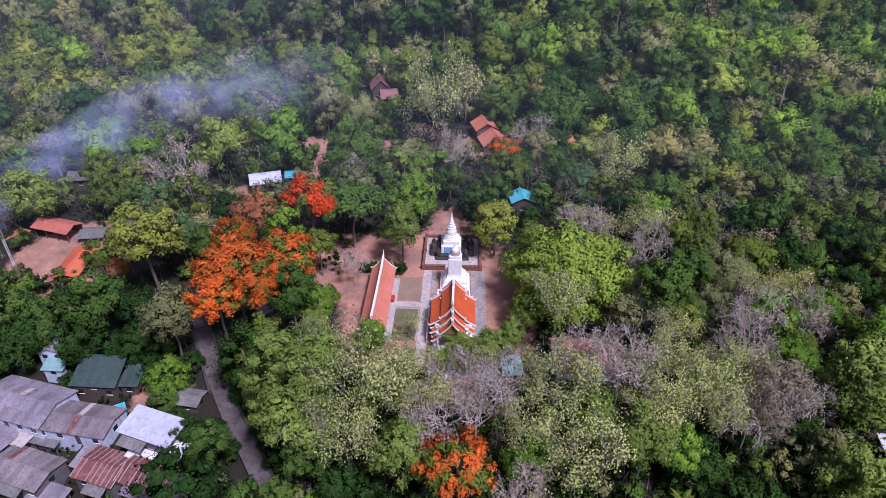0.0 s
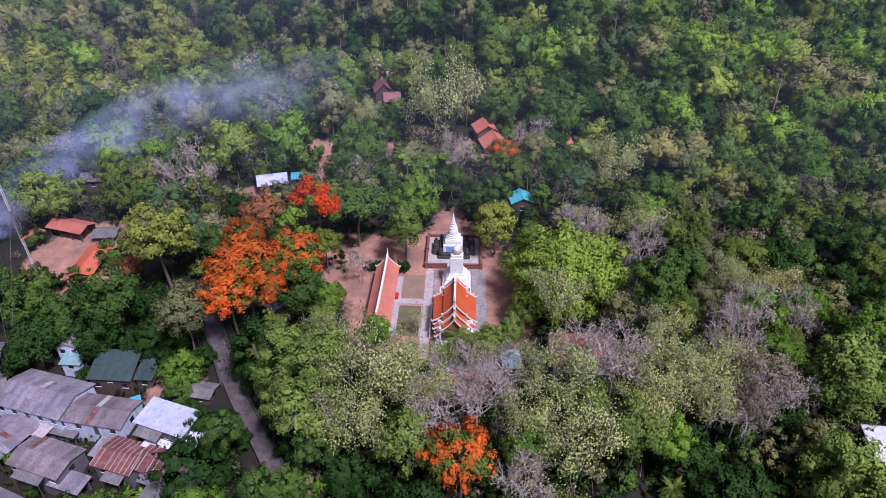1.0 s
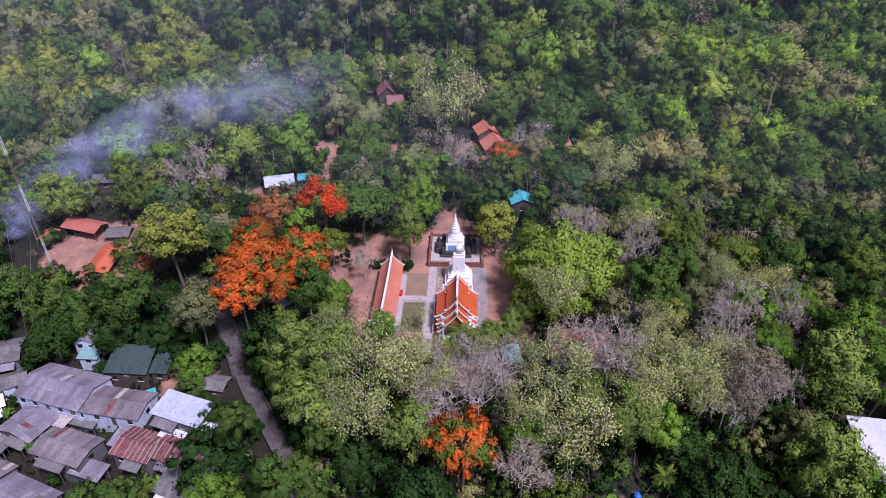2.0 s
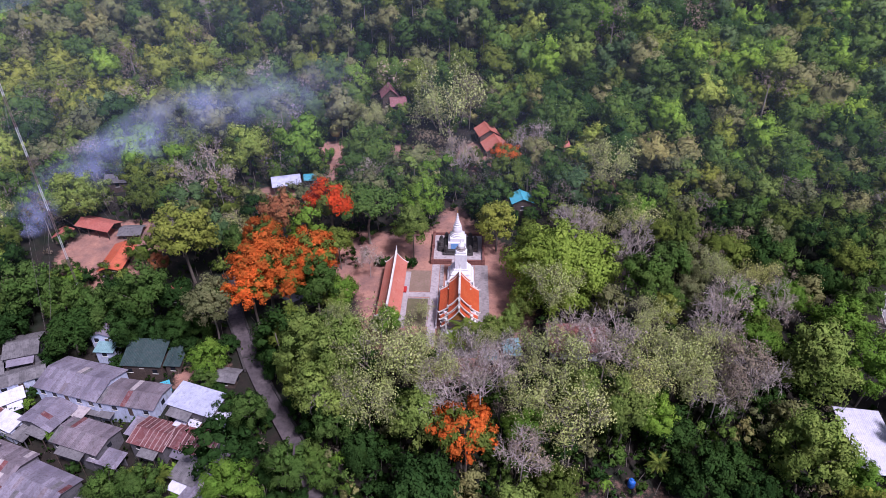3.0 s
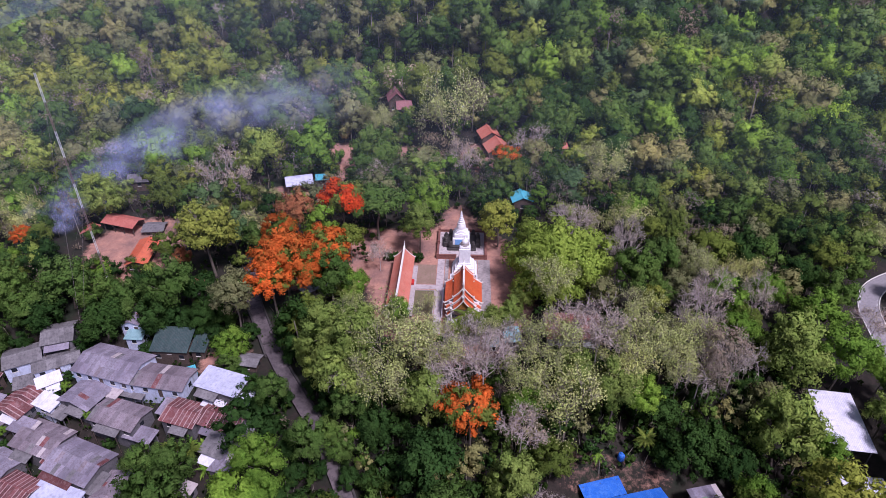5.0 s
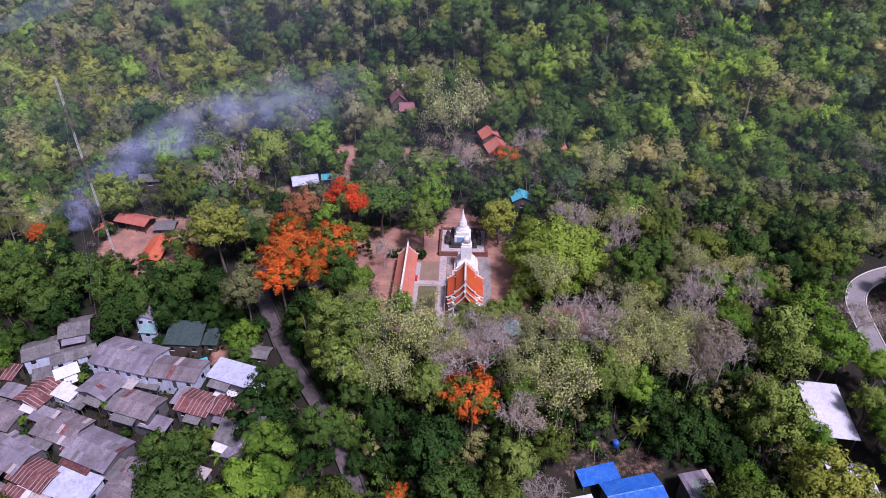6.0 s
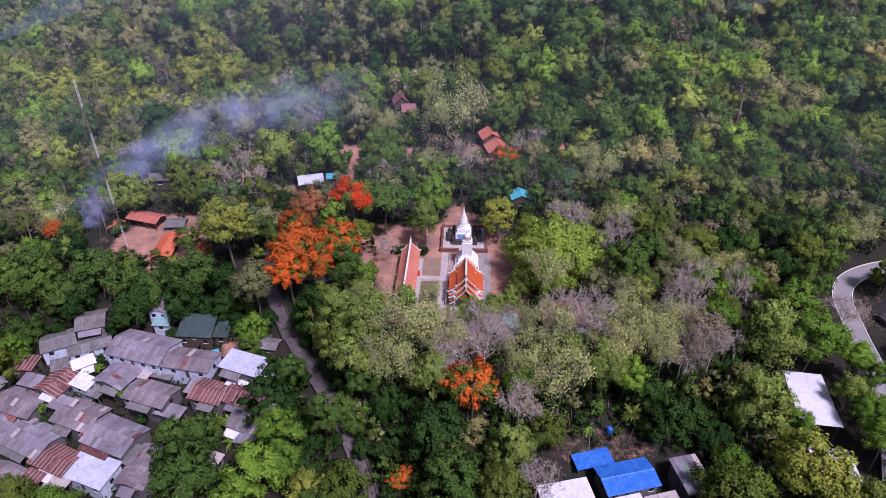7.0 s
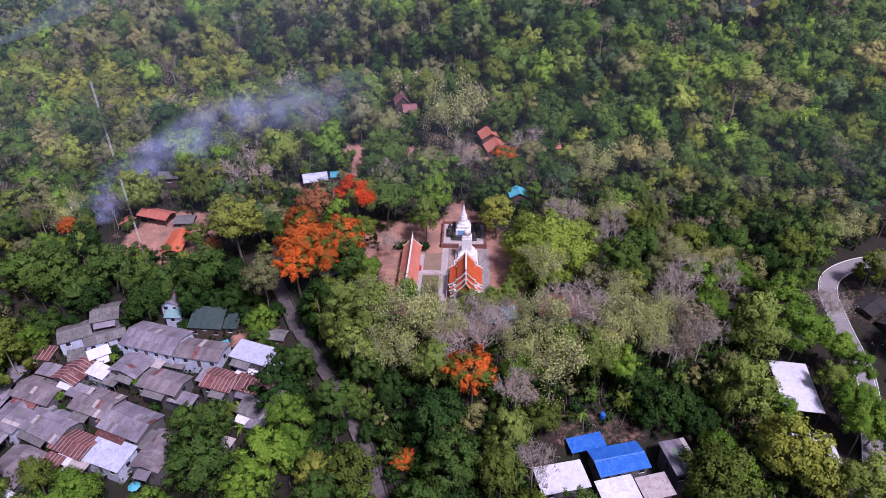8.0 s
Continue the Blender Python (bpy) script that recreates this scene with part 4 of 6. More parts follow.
M = "monks' huts and sheds in the wood"
house(-89.0, 125.4, -18, 9.6, 4.6, 2.6, OLD_TILE, WOODWALL, "x", 20, 2.6, "open wooden shed with orange-red roof", "shed", 3, M, True)
house(-78.4, 111.6, 4, 4.6, 11.0, 1.6, ORANGEMETAL, WOODWALL, "y", 18, 2.4, "long shed with vivid orange roof", "shed", 2, M)
house(-80.2, 124.0, 4, 5.0, 4.4, 1.4, ASBESTOS_DARK, WOODWALL, "x", 16, 2.4, "small shed with blue-grey roof", "shed", 2, M)
house(-96.5, 122.0, 8, 3.2, 3.4, 1.8, OLD_TILE, WOODWALL, "y", 22, 2.4, "small hut with orange-red roof", "hut", 1, M)
house(-44.8, 143.6, 16, 7.0, 5.4, 5.8, BLUEWHITE, WOODWALL, "x", 27, 2.8, "open hall with whitish metal roof", "pavilion", 2, M, True)
house(-38.4, 145.6, 10, 3.0, 2.2, 5.2, TEALMETAL, WOODWALL, "shed", 10, 2.4, "awning of turquoise cloth", "awning", 1, M, True)
house(18.6, 132.0, 5, 5.0, 4.6, 6.4, TEALMETAL, WOODWALL, "y", 24, 3.0, "monks' hut with turquoise roof", "hut", 1, M)
house(24.6, 81.2, -1, 10.6, 6.4, 2.6, REDSHEET, WHITE, "shed", 7, 2.6, "long hall with faded red-brown roof behind bare trees", "hall", 4, M)
house(7.6, 77.4, 6, 1.9, 1.7, 1.6, PALETEAL, SHADEDWALL, "shed", 10, 2.4, "shed with pale teal roof beside the stairs", "shed", 1, M)
house(11.6, 79.0, 6, 2.6, 3.0, 2.2, PALETEAL, SHADEDWALL, "shed", 12, 2.6, "shed with pale teal roof beside the stairs", "shed", 1, M)
house(-31.5, 93.5, 40, 6.0, 1.8, 4.0, WHITEMETAL, SHADEDWALL, "x", 14, 2.4, "narrow shed with white roof under the flame tree", "shed", 1, M)
house(12.1, 175.0, 12, 6.0, 6.5, 7.4, HALL_TILE, WOODWALL, "y", 30, 3.0, "monastery hall with red tiled gable roof", "hall", 2, M)
house(14.7, 168.6, 12, 7.6, 7.0, 5.8, HALL_TILE, WOODWALL, "y", 32, 3.0, "monastery hall with faded red tiled roof", "hall", 2, M)
house(34.0, 167.0, 10, 4.6, 3.6, 6.0, OLD_TILE, WOODWALL, "x", 24, 2.6, "hut with pinkish red roof", "hut", 1, M)
house(-20.0, 197.0, 10, 5.4, 7.0, 12.4, DARKTILE, WOODWALL, "y", 42, 4.0, "raised Thai house with steep dark red roof", "house", 2, M)
house(-17.0, 193.5, 10, 4.8, 4.8, 10.0, DARKTILE, WOODWALL, "x", 38, 3.2, "porch house with steep dark red roof", "house", 2, M)
house(22.5, 190.0, 8, 6.5, 4.2, 7.6, WHITEMETAL, SHADEDWALL, "x", 16, 2.6, "hut with pale metal roof at the wood's edge", "hut", 1, M)
house(2.0, 195.0, -10, 4.0, 3.4, 8.6, WHITEMETAL, SHADEDWALL, "x", 16, 2.6, "hut with pale metal roof at the wood's edge", "hut", 1, M)
house(-60.4, 97.4, 20, 3.2, 3.0, 1.4, OLD_TILE, WOODWALL, "y", 24, 2.2, "little brown-roofed hut under the trees", "hut", 1, M)
house(53.0, 154.0, 20, 4.4, 3.4, 4.6, ASBESTOS, SHADEDWALL, "x", 14, 2.6, "hut with pale grey roof among dry trees", "hut", 1, M)
house(-92.0, 146.0, 6, 6.0, 4.6, 5.2, ASBESTOS_DARK, WOODWALL, "x", 26, 2.4, "smoke-veiled hut with grey roof", "hut", 1, M)

for x, y, top, w, d, deg, mat, label in (
    (-56.2, 75.9, -5.6, 2.4, 1.8, 30, TEALMETAL, "small green awning beside a pale blue house"),
    (-48.8, 66.4, -4.6, 1.7, 1.1, -20, WHITEMETAL, "small white window awning"),
    (-46.6, 65.7, -4.6, 1.7, 1.1, -20, WHITEMETAL, "small white window awning"),
    (-78.4, 76.6, -6.6, 3.4, 2.6, -20, PALETEAL, "pale bluish lean-to awning"),
    (-85.3, 63.9, -8.6, 5.0, 2.6, -20, ASBESTOS, "grey lean-to roof between houses"),
    (-61.4, 61.8, -8.4, 5.5, 2.4, -18, ASBESTOS, "grey lean-to roof between houses"),
    (-79.6, 67.2, -8.0, 3.6, 2.4, -22, ASBESTOS_DARK, "dark lean-to roof between houses"),
    (-57.0, 66.9, -6.6, 3.6, 3.0, -18, ASBESTOS, "grey lean-to roof between houses"),
    (-90.6, 74.6, -7.2, 3.6, 2.6, 24, ASBESTOS_DARK, "dark lean-to roof between houses"),
    (-66.0, 71.4, -6.8, 4.4, 2.2, -14, ASBESTOS_DARK, "dark lean-to roof between houses"),
    (-95.6, 70.4, -8.2, 4.2, 2.6, -16, ASBESTOS, "grey lean-to roof between houses"),
    (-66.6, 52.6, -11.0, 2.4, 3.6, -20, ASBESTOS_DARK, "dark lean-to roof between houses"),
    (-79.0, 46.4, -12.4, 4.0, 2.8, -22, PALEPAVE, "pale lean-to roof between houses"),
    (-84.4, 47.2, -12.2, 3.6, 3.4, -20, RUST, "rusty lean-to roof between houses"),
    (-40.8, 60.4, -6.4, 3.0, 4.4, -20, ASBESTOS, "grey lean-to roof between houses"),
    (-104.6, 63.0, -10.2, 5.0, 5.0, -14, ASBESTOS, "grey roof at the village edge"),
    (-100.2, 51.6, -11.8, 5.0, 5.4, -18, ASBESTOS, "grey roof at the village edge"),
):
    house(x, y, deg, w, d, top, mat, SHADEDWALL, "shed", 9, 2.2, label, "lean_to", 1, "lean-tos of the village", True)

cover = empty("tarpaulin", pose(42.1, 44.2, -4.93, 4, 0, 12), "faded green tarpaulin lying on a grey flat roof", "tarpaulin")
part("cloth", box(-0.9, 0.7, -1.3, 1.5, 0.02, 0.07, bevel=0.02), surface("green_tarpaulin", (0.10, 0.22, 0.11), (0.16, 0.28, 0.16), (0.24, 0.28, 0.22), 0.7, 0.6, 2.5), cover)
patch = empty("roof_patch", pose(43.0, 41.9, -5.08, 4, 0, 12), "white repair sheet on a grey flat roof", "sheet")
part("sheet", box(-0.7, 0.8, -0.5, 0.5, 0.02, 0.06, bevel=0.01), WHITEMETAL, patch)

# ---- parasol, water tank, mast, poles ----
sun_shade = empty("parasol", pose(-66.4, 43.8, float(ground_z(-66.4, 43.8))), "turquoise parasol in a village yard", "parasol")
part("pole", lathe(bmesh.new(), [(0.03, 0.0), (0.03, 2.3)], 8), PAVING, sun_shade)
part("canopy", lathe(bmesh.new(), [(1.25, 1.85), (1.28, 1.88), (0.7, 2.2), (0.05, 2.4)], 8), TEALMETAL, sun_shade, "turquoise cloth canopy")

tank = empty("water_tank", pose(29.3, 53.4, float(ground_z(29.3, 53.4))), "blue plastic water tank on bare soil", "tank")
part("body", lathe(bmesh.new(), [(0.58, 0.0), (0.62, 0.1), (0.62, 0.5), (0.58, 0.55), (0.62, 0.6), (0.62, 1.2), (0.5, 1.45), (0.25, 1.55)], 20), BLUEMETAL, tank)
part("lid", lathe(bmesh.new(), [(0.25, 1.55), (0.27, 1.6), (0.24, 1.68)], 14), BLUEMETAL, tank)


def mast():
    x, y = -81.8, 99.5
    z0, z1, r = float(ground_z(x, y)), 50.5, 0.2
    th = empty("radio_mast", pose(x, y, z0), "slender guyed lattice mast in dull brown and white bands", "mast")
    red = surface("mast_red", (0.20, 0.15, 0.14), (0.26, 0.18, 0.16), None, 0.5)
    white = surface("mast_white", (0.72, 0.72, 0.70), (0.64, 0.64, 0.64), None, 0.5)
    h, n = z1 - z0, 9
    for k in range(n):
        bm = bmesh.new()
        a, b = h * k / n, h * (k + 1) / n
        legs = [(r * math.cos(q), r * math.sin(q)) for q in (0.5, 2.594, 4.689)]
        for lx, ly in legs:
            tube(bm, (lx, ly, a), (lx, ly, b), 0.05, 0.05, 4)
        m = 6
        for i in range(m):
            for j in range(3):
                p, q = legs[j], legs[(j + 1) % 3]
                if (i + j) % 2:
                    p, q = q, p
                tube(bm, (*p, a + (b - a) * i / m), (*q, a + (b - a) * (i + 1) / m), 0.025, 0.025, 3)
        part("section", bm, red if k % 2 else white, th)
    for top in (0.45, 0.9):
        for q in (0.5, 2.594, 4.689):
            ax, ay = 16 * math.cos(q), 16 * math.sin(q)
            bm = tube(bmesh.new(), (0, 0, h * top), (ax, ay, float(ground_z(x + ax, y + ay)) - z0), 0.012, 0.012, 3)
            part("guy_wire", bm, PAVING, th)


mast()


# ---- trees ----
def unit(v):
    return v / np.maximum(np.linalg.norm(v, axis=-1, keepdims=True), 1e-9)


def ball(level):
    bm = bmesh.new()
    bmesh.ops.create_icosphere(bm, subdivisions=level, radius=1)
    v = np.array([x.co[:] for x in bm.verts])
    f = np.array([[x.index for x in p.verts] for p in bm.faces])
    bm.free()
    return v, f


LUMP_V, LUMP_F = ball(1)


def clump_places(rng, rx, rz, clumps, clump, low, hollow=0.35):
    """Uneven places and sizes of the clumps of a crown."""
    d = unit(rng.normal(size=(clumps * 4, 3)))
    d = d[d[:, 2] > low][:clumps]
    c = d * np.array([rx, rx, rz]) * rng.uniform(hollow, 0.84, (len(d), 1))
    c[:, :2] *= rng.uniform(0.85, 1.12, (len(d), 1))
    return c, rx * clump * rng.uniform(0.6, 1.25, len(d))


SMALL_V, SMALL_F = ball(2)
CORE_V, CORE_F = ball(3)


def masses(rng, c, cr, rx, rz, share=0.66, core=0.5, leafy=False):
    """The dense inner foliage: a ragged heart and a small lump inside each clump, with their normals; leafy: cut into loose sprays."""
    k, n = len(c), len(LUMP_V)
    s = 1 + rng.uniform(-0.42, 0.42, (k, n, 1))
    v = c[:, None] * 0.94 + LUMP_V[None] * s * (cr[:, None, None] * share) * np.array([1, 1, 0.85])
    f = LUMP_F[None] + (np.arange(k) * n)[:, None, None]
    out = unit(c / np.array([rx, rx, rz]))
    nrm = unit(LUMP_V[None] + 0.6 * out[:, None] + 0.22 * rng.normal(size=(k, n, 3)))
    v, f, nrm = v.reshape(-1, 3), f.reshape(-1, 3), nrm.reshape(-1, 3)
    if core:
        cv, cf = (CORE_V, CORE_F) if rx > 4.6 and len(c) > 12 else (SMALL_V, SMALL_F)
        shape = core * (1 + rng.uniform(-0.3, 0.3, (len(cv), 1)))
        hv = cv * shape * np.array([rx, rx, rz * 0.95])
        f = np.r_[f, cf + len(v)]
        v, nrm = np.r_[v, hv], np.r_[nrm, unit(cv + 0.2 * rng.normal(size=cv.shape))]
    if leafy:
        p = v[f]
        mid = p.mean(1, keepdims=True)
        p = mid + (p - mid) * rng.uniform(0.65, 1.3, (len(f), 3, 1))
        p += unit(mid) * rng.uniform(-0.25, 0.3, (len(f), 3, 1))
        v, nrm, f = p.reshape(-1, 3), nrm[f].reshape(-1, 3), np.arange(3 * len(f)).reshape(-1, 3)
    return v, f, nrm


def facing(n, face):
    """Normals n, turned where they would look away from the side that face shows."""
    d = (n * face).sum(-1, keepdims=True)
    return unit(n + face * np.maximum(0.2 - d, 0))


def sprays(rng, p, n, size):
    """Three-cornered leaf sprays at p, facing n."""
    k = len(p)
    t = unit(np.cross(n, rng.normal(size=(k, 3))))
    b = np.cross(n, t)
    s = size * rng.uniform(0.5, 1.45, (k, 1))
    w = rng.uniform(0.5, 1.0, (k, 1))
    v = np.stack([p - t * s * 0.5, p + t * s * 0.5 * rng.uniform(0.3, 1, (k, 1)), p + b * s * w - n * s * rng.uniform(0, 0.35, (k, 1))], 1).reshape(-1, 3)
    return v, np.arange(3 * k).reshape(-1, 3)


def leaf_cloud(rng, c, cr, rx, rz, leaves, size, spread=0.45, inner=0.6, bulge=0.7, flutter=0.45):
    """Leaf sprays in and over the clumps of a crown: corners, faces, normals and the clump of each."""
    pick = rng.choice(len(c), leaves, p=cr**2 / (cr**2).sum())
    out = unit(c[pick] / np.array([rx, rx, rz]))
    n = unit(rng.normal(size=(leaves, 3)) + 0.8 * out + np.array([0, 0, 0.45]))
    p = c[pick] + n * cr[pick][:, None] * np.array([1, 1, 0.85]) * (inner + (1.3 - inner) * rng.random((leaves, 1)) ** 0.8)
    face = unit(n + np.array([0, 0, 0.25]) + spread * rng.normal(size=n.shape))
    v, f = sprays(rng, p, face, size)
    return v, f, np.repeat(facing(unit(0.4 * n + bulge * out + flutter * face + [0, 0, 0.1]), face), 3, 0), pick


def limbs(rng, bm, height, rx, rz, girth, count=7, rise=0.55):
    """A tapered, slightly bent trunk with main limbs; z = 0 is the crown's middle."""
    top = Vector((rng.normal() * 0.25, rng.normal() * 0.25, -rz * 0.3))
    foot = Vector((0, 0, -height))
    mid = (top + foot) / 2 + Vector((rng.normal() * 0.3, rng.normal() * 0.3, 0))
    tube(bm, foot, mid, girth, girth * 0.75, 7)
    tube(bm, mid, top, girth * 0.75, girth * 0.55, 7)
    ends = []
    for k in range(count):
        q = 2 * math.pi * (k + rng.uniform(0, 0.7)) / count
        start = mid.lerp(top, rng.uniform(0.5, 1.0))
        reach = rng.uniform(0.4, 0.72)
        end = Vector((rx * reach * math.cos(q), rx * reach * math.sin(q), rz * rng.uniform(-0.1, rise)))
        bend = start.lerp(end, 0.5) + Vector((0, 0, -0.08 * rx))
        tube(bm, start, bend, girth * 0.42, girth * 0.26, 5)
        tube(bm, bend, end, girth * 0.26, girth * 0.08, 4)
        ends.append((bend, end))
    return ends


def twigs(rng, bm, start, way, length, radius, depth, tips):
    """Forking bare branches."""
    end = start + way * length
    tube(bm, start, end, radius, radius * 0.6, 3)
    tips.append(end)
    if depth == 0:
        return
    for _ in range(3):
        w = (way + Vector(rng.normal(size=3)) * 0.6 + Vector((0, 0, 0.12))).normalized()
        twigs(rng, bm, start.lerp(end, rng.uniform(0.45, 1.0)), w, length * rng.uniform(0.6, 0.9), max(radius * 0.6, 0.018), depth - 1, tips)


# crown radius, its half height, clumps, clump size, sprays, spray size, lowest clump, models
KINDS = {
    "broad": (5.0, 4.6, 54, 0.195, 4000, 0.32, -0.6, 4), "bright": (5.0, 4.3, 52, 0.195, 4500, 0.30, -0.5, 4), "olive": (5.0, 4.4, 62, 0.19, 3500, 0.35, -0.5, 3),
    "sage": (5.0, 4.8, 70, 0.18, 4200, 0.30, -0.6, 3), "pale": (5.0, 4.8, 90, 0.18, 4600, 0.23, -0.6, 4), "dark": (4.5, 4.4, 50, 0.21, 3300, 0.38, -0.7, 3), "flame_orange": (5.0, 3.5, 96, 0.145, 4600, 0.30, -0.4, 3),
    "flame_red": (5.0, 3.2, 50, 0.19, 3600, 0.36, -0.35, 2), "flame_faded": (5.0, 3.2, 50, 0.19, 2600, 0.40, -0.35, 1), "flame_low": (5.0, 2.3, 70, 0.15, 3200, 0.34, -0.3, 1), "umbrella": (5.0, 2.0, 60, 0.18, 3400, 0.36, 0.0, 1), "rain": (11.5, 7.5, 210, 0.115, 18000, 0.40, -0.45, 1),
    "bare": (5.0, 4.6, 60, 0.22, 900, 0.26, -0.5, 4), "dry": (5.0, 4.6, 50, 0.22, 2600, 0.34, -0.5, 3), "lime": (4.5, 4.2, 52, 0.19, 3600, 0.34, -0.4, 2), "grey": (5.0, 4.8, 60, 0.19, 3300, 0.34, -0.6, 3),
}
LABELS = {
    "sage": ("light green tree with fine dense foliage", "tree"), "broad": ("leafy green broadleaf tree with a rounded crown", "tree"), "bright": ("fresh bright green tree with dense foliage", "tree"),
    "olive": ("olive green tree with a fine rounded crown", "tree"), "pale": ("pale sparse-leaved tree with visible limbs", "tree"),
    "dark": ("dark green bushy tree", "tree"), "flame_orange": ("flame tree covered in orange blossom", "flame tree"),
    "flame_red": ("flame tree covered in red blossom", "flame tree"), "flame_faded": ("flame tree with fading brownish orange blossom", "flame tree"), "umbrella": ("flat spreading umbrella-shaped green tree", "tree"),
    "rain": ("huge spreading bright green rain tree beside the court", "tree"), "grey": ("grey-green dusty tree with a tall crown", "tree"),
    "bare": ("nearly leafless grey tree with fine twigs", "bare tree"), "dry": ("half-bare tree with dry brownish leaves", "tree"), "lime": ("young yellow-green tree with loose foliage", "tree"),
}
LEAF["flame_low"] = LEAF["flame_orange"]
LABELS["flame_low"] = ("low spreading flame tree with orange blossom among green leaves", "flame tree")
LEAF["rain"] = foliage("leaves_rain_tree", (0.145, 0.24, 0.036), (0.33, 0.45, 0.075), (0.34, 0.42, 0.08))
LEAF["flame_faded"] = foliage("blossom_fading", (0.34, 0.13, 0.06), (0.55, 0.20, 0.09), (0.22, 0.20, 0.09), 0.2, 0.5)
THIN = ("bare", "pale", "dry")
HEART = {"flame_orange": 0.35, "flame_red": 0.4, "flame_faded": 0.0, "flame_low": 0.0, "umbrella": 0.0}
MODELS = {}


def models(kind):
    """The meshes of trunk, crown and twigs for each model of a kind of tree."""
    if kind in MODELS:
        return MODELS[kind]
    MODELS[kind] = []
    rx, rz, clumps, clump, leaves, size, low, count = KINDS[kind]
    for k in range(count):
        rng = np.random.default_rng(100 * len(MODELS) + k)
        bm = bmesh.new()
        ends = limbs(rng, bm, 14, rx, rz, 0.05 * rx if kind == "rain" else 0.15 if kind in THIN else 0.22, 9 if kind in THIN else 6)
        trunk = bpy.data.meshes.new("trunk")
        bm.to_mesh(trunk)
        bm.free()
        trunk.materials.append(TWIG if kind == "bare" else BARK)
        twig, tips = None, []
        if kind in THIN:
            bm = bmesh.new()
            for a, b in ends:
                way = (b - a).normalized()
                for _ in range(3 if kind == "bare" else 2):
                    w = (way + Vector(rng.normal(size=3)) * 0.7 + Vector((0, 0, 0.3))).normalized()
                    twigs(rng, bm, a.lerp(b, rng.uniform(0.1, 1.0)), w, 1.75 * rng.uniform(0.7, 1.25), 0.055, 2 if kind == "dry" else 3, tips)
            twig = bpy.data.meshes.new("branchwork")
            bm.to_mesh(twig)
            bm.free()
            twig.materials.append(TWIG if kind == "bare" else PALETWIG)
        c, cr = clump_places(rng, rx, rz, clumps, clump, low, 0.35 if kind in THIN else 0.45)
        if kind == "bare":
            p = np.array([t[:] for t in tips])
            p = np.repeat(p, 2, 0) + rng.normal(size=(2 * len(p), 3)) * 0.22
            face = unit(rng.normal(size=p.shape) + [0, 0, 0.4])
            v, f = sprays(rng, p, face, size)
            crown = mesh_from("crown", v, f, [LEAF["husk"]], None, np.repeat(facing(unit(p / np.array([rx, rx, rz]) + [0, 0, 0.4]), face), 3, 0))
        else:
            if kind == "pale":
                p = np.array([t[:] for t in tips])
                p = np.repeat(p, 7, 0)[:6000] + rng.normal(size=(min(7 * len(p), 6000), 3)) * 0.42
                face = unit(rng.normal(size=p.shape) + [0, 0, 0.6])
                v, f = sprays(rng, p, face, size)
                nrm, pick = np.repeat(facing(unit(p / np.array([rx, rx, rz]) + 0.5 * face + [0, 0, 0.3]), face), 3, 0), np.zeros(len(p), int)
            else:
                v, f, nrm, pick = leaf_cloud(rng, c, cr, rx, rz, leaves, size, inner=0.3 if kind in THIN else 0.6)
            mats, odd = [LEAF[kind]], np.zeros(len(c), int)
            if kind.startswith("flame"):
                mats.append(LEAF["olive"])
                odd[rng.random(len(c)) < (0.4 if kind == "flame_low" else 0.22)] = 1
            if kind in THIN:
                crown = mesh_from("crown", v, f, mats, odd[pick], nrm)
            else:
                mv, mf, mn = masses(rng, c, cr, rx, rz, core=HEART.get(kind, 0.26), leafy=True)
                heart = np.zeros(len(mf) - len(c) * len(LUMP_F), int) + (1 if kind.startswith("flame") else 0)
                crown = mesh_from("crown", np.r_[mv, v], [mf, f + len(mv)], mats, np.r_[np.repeat(odd, len(LUMP_F)), heart, odd[pick]], np.r_[mn, nrm])
        MODELS[kind].append((trunk, crown, twig))
    return MODELS[kind]


PLANTED = []
tree_rng = np.random.default_rng(7)


def plant(kind, x, y, r, zc, group=""):
    """A tree whose crown has its middle at zc and the radius r."""
    trunk, crown, twig = models(kind)[len(PLANTED) % KINDS[kind][7]]
    gz = float(ground_z(x, y))
    s = r / KINDS[kind][0]
    zs = s * tree_rng.uniform(1.02, 1.3)
    zc = max(zc, gz + KINDS[kind][1] * zs * 0.8)
    label, cat = LABELS[kind]
    root = empty("tree" if cat == "tree" else cat.replace(" ", "_"), pose(x, y, gz, 0, 0, float(tree_rng.uniform(0, 360))), label, cat, group)
    for name, me in (("trunk", trunk), ("crown", crown), ("branchwork", twig)):
        if me is None:
            continue
        o = new(name, me)
        o.parent = root
        o.location = (0, 0, zc - gz)
        o.scale = (s, s, zs)
        if name == "trunk":
            o.scale = (s, s, max((zc - gz + 0.4) / 14, 0.05))
        else:
            o["kind"] = "stuff"
    PLANTED.append((x, y, r))


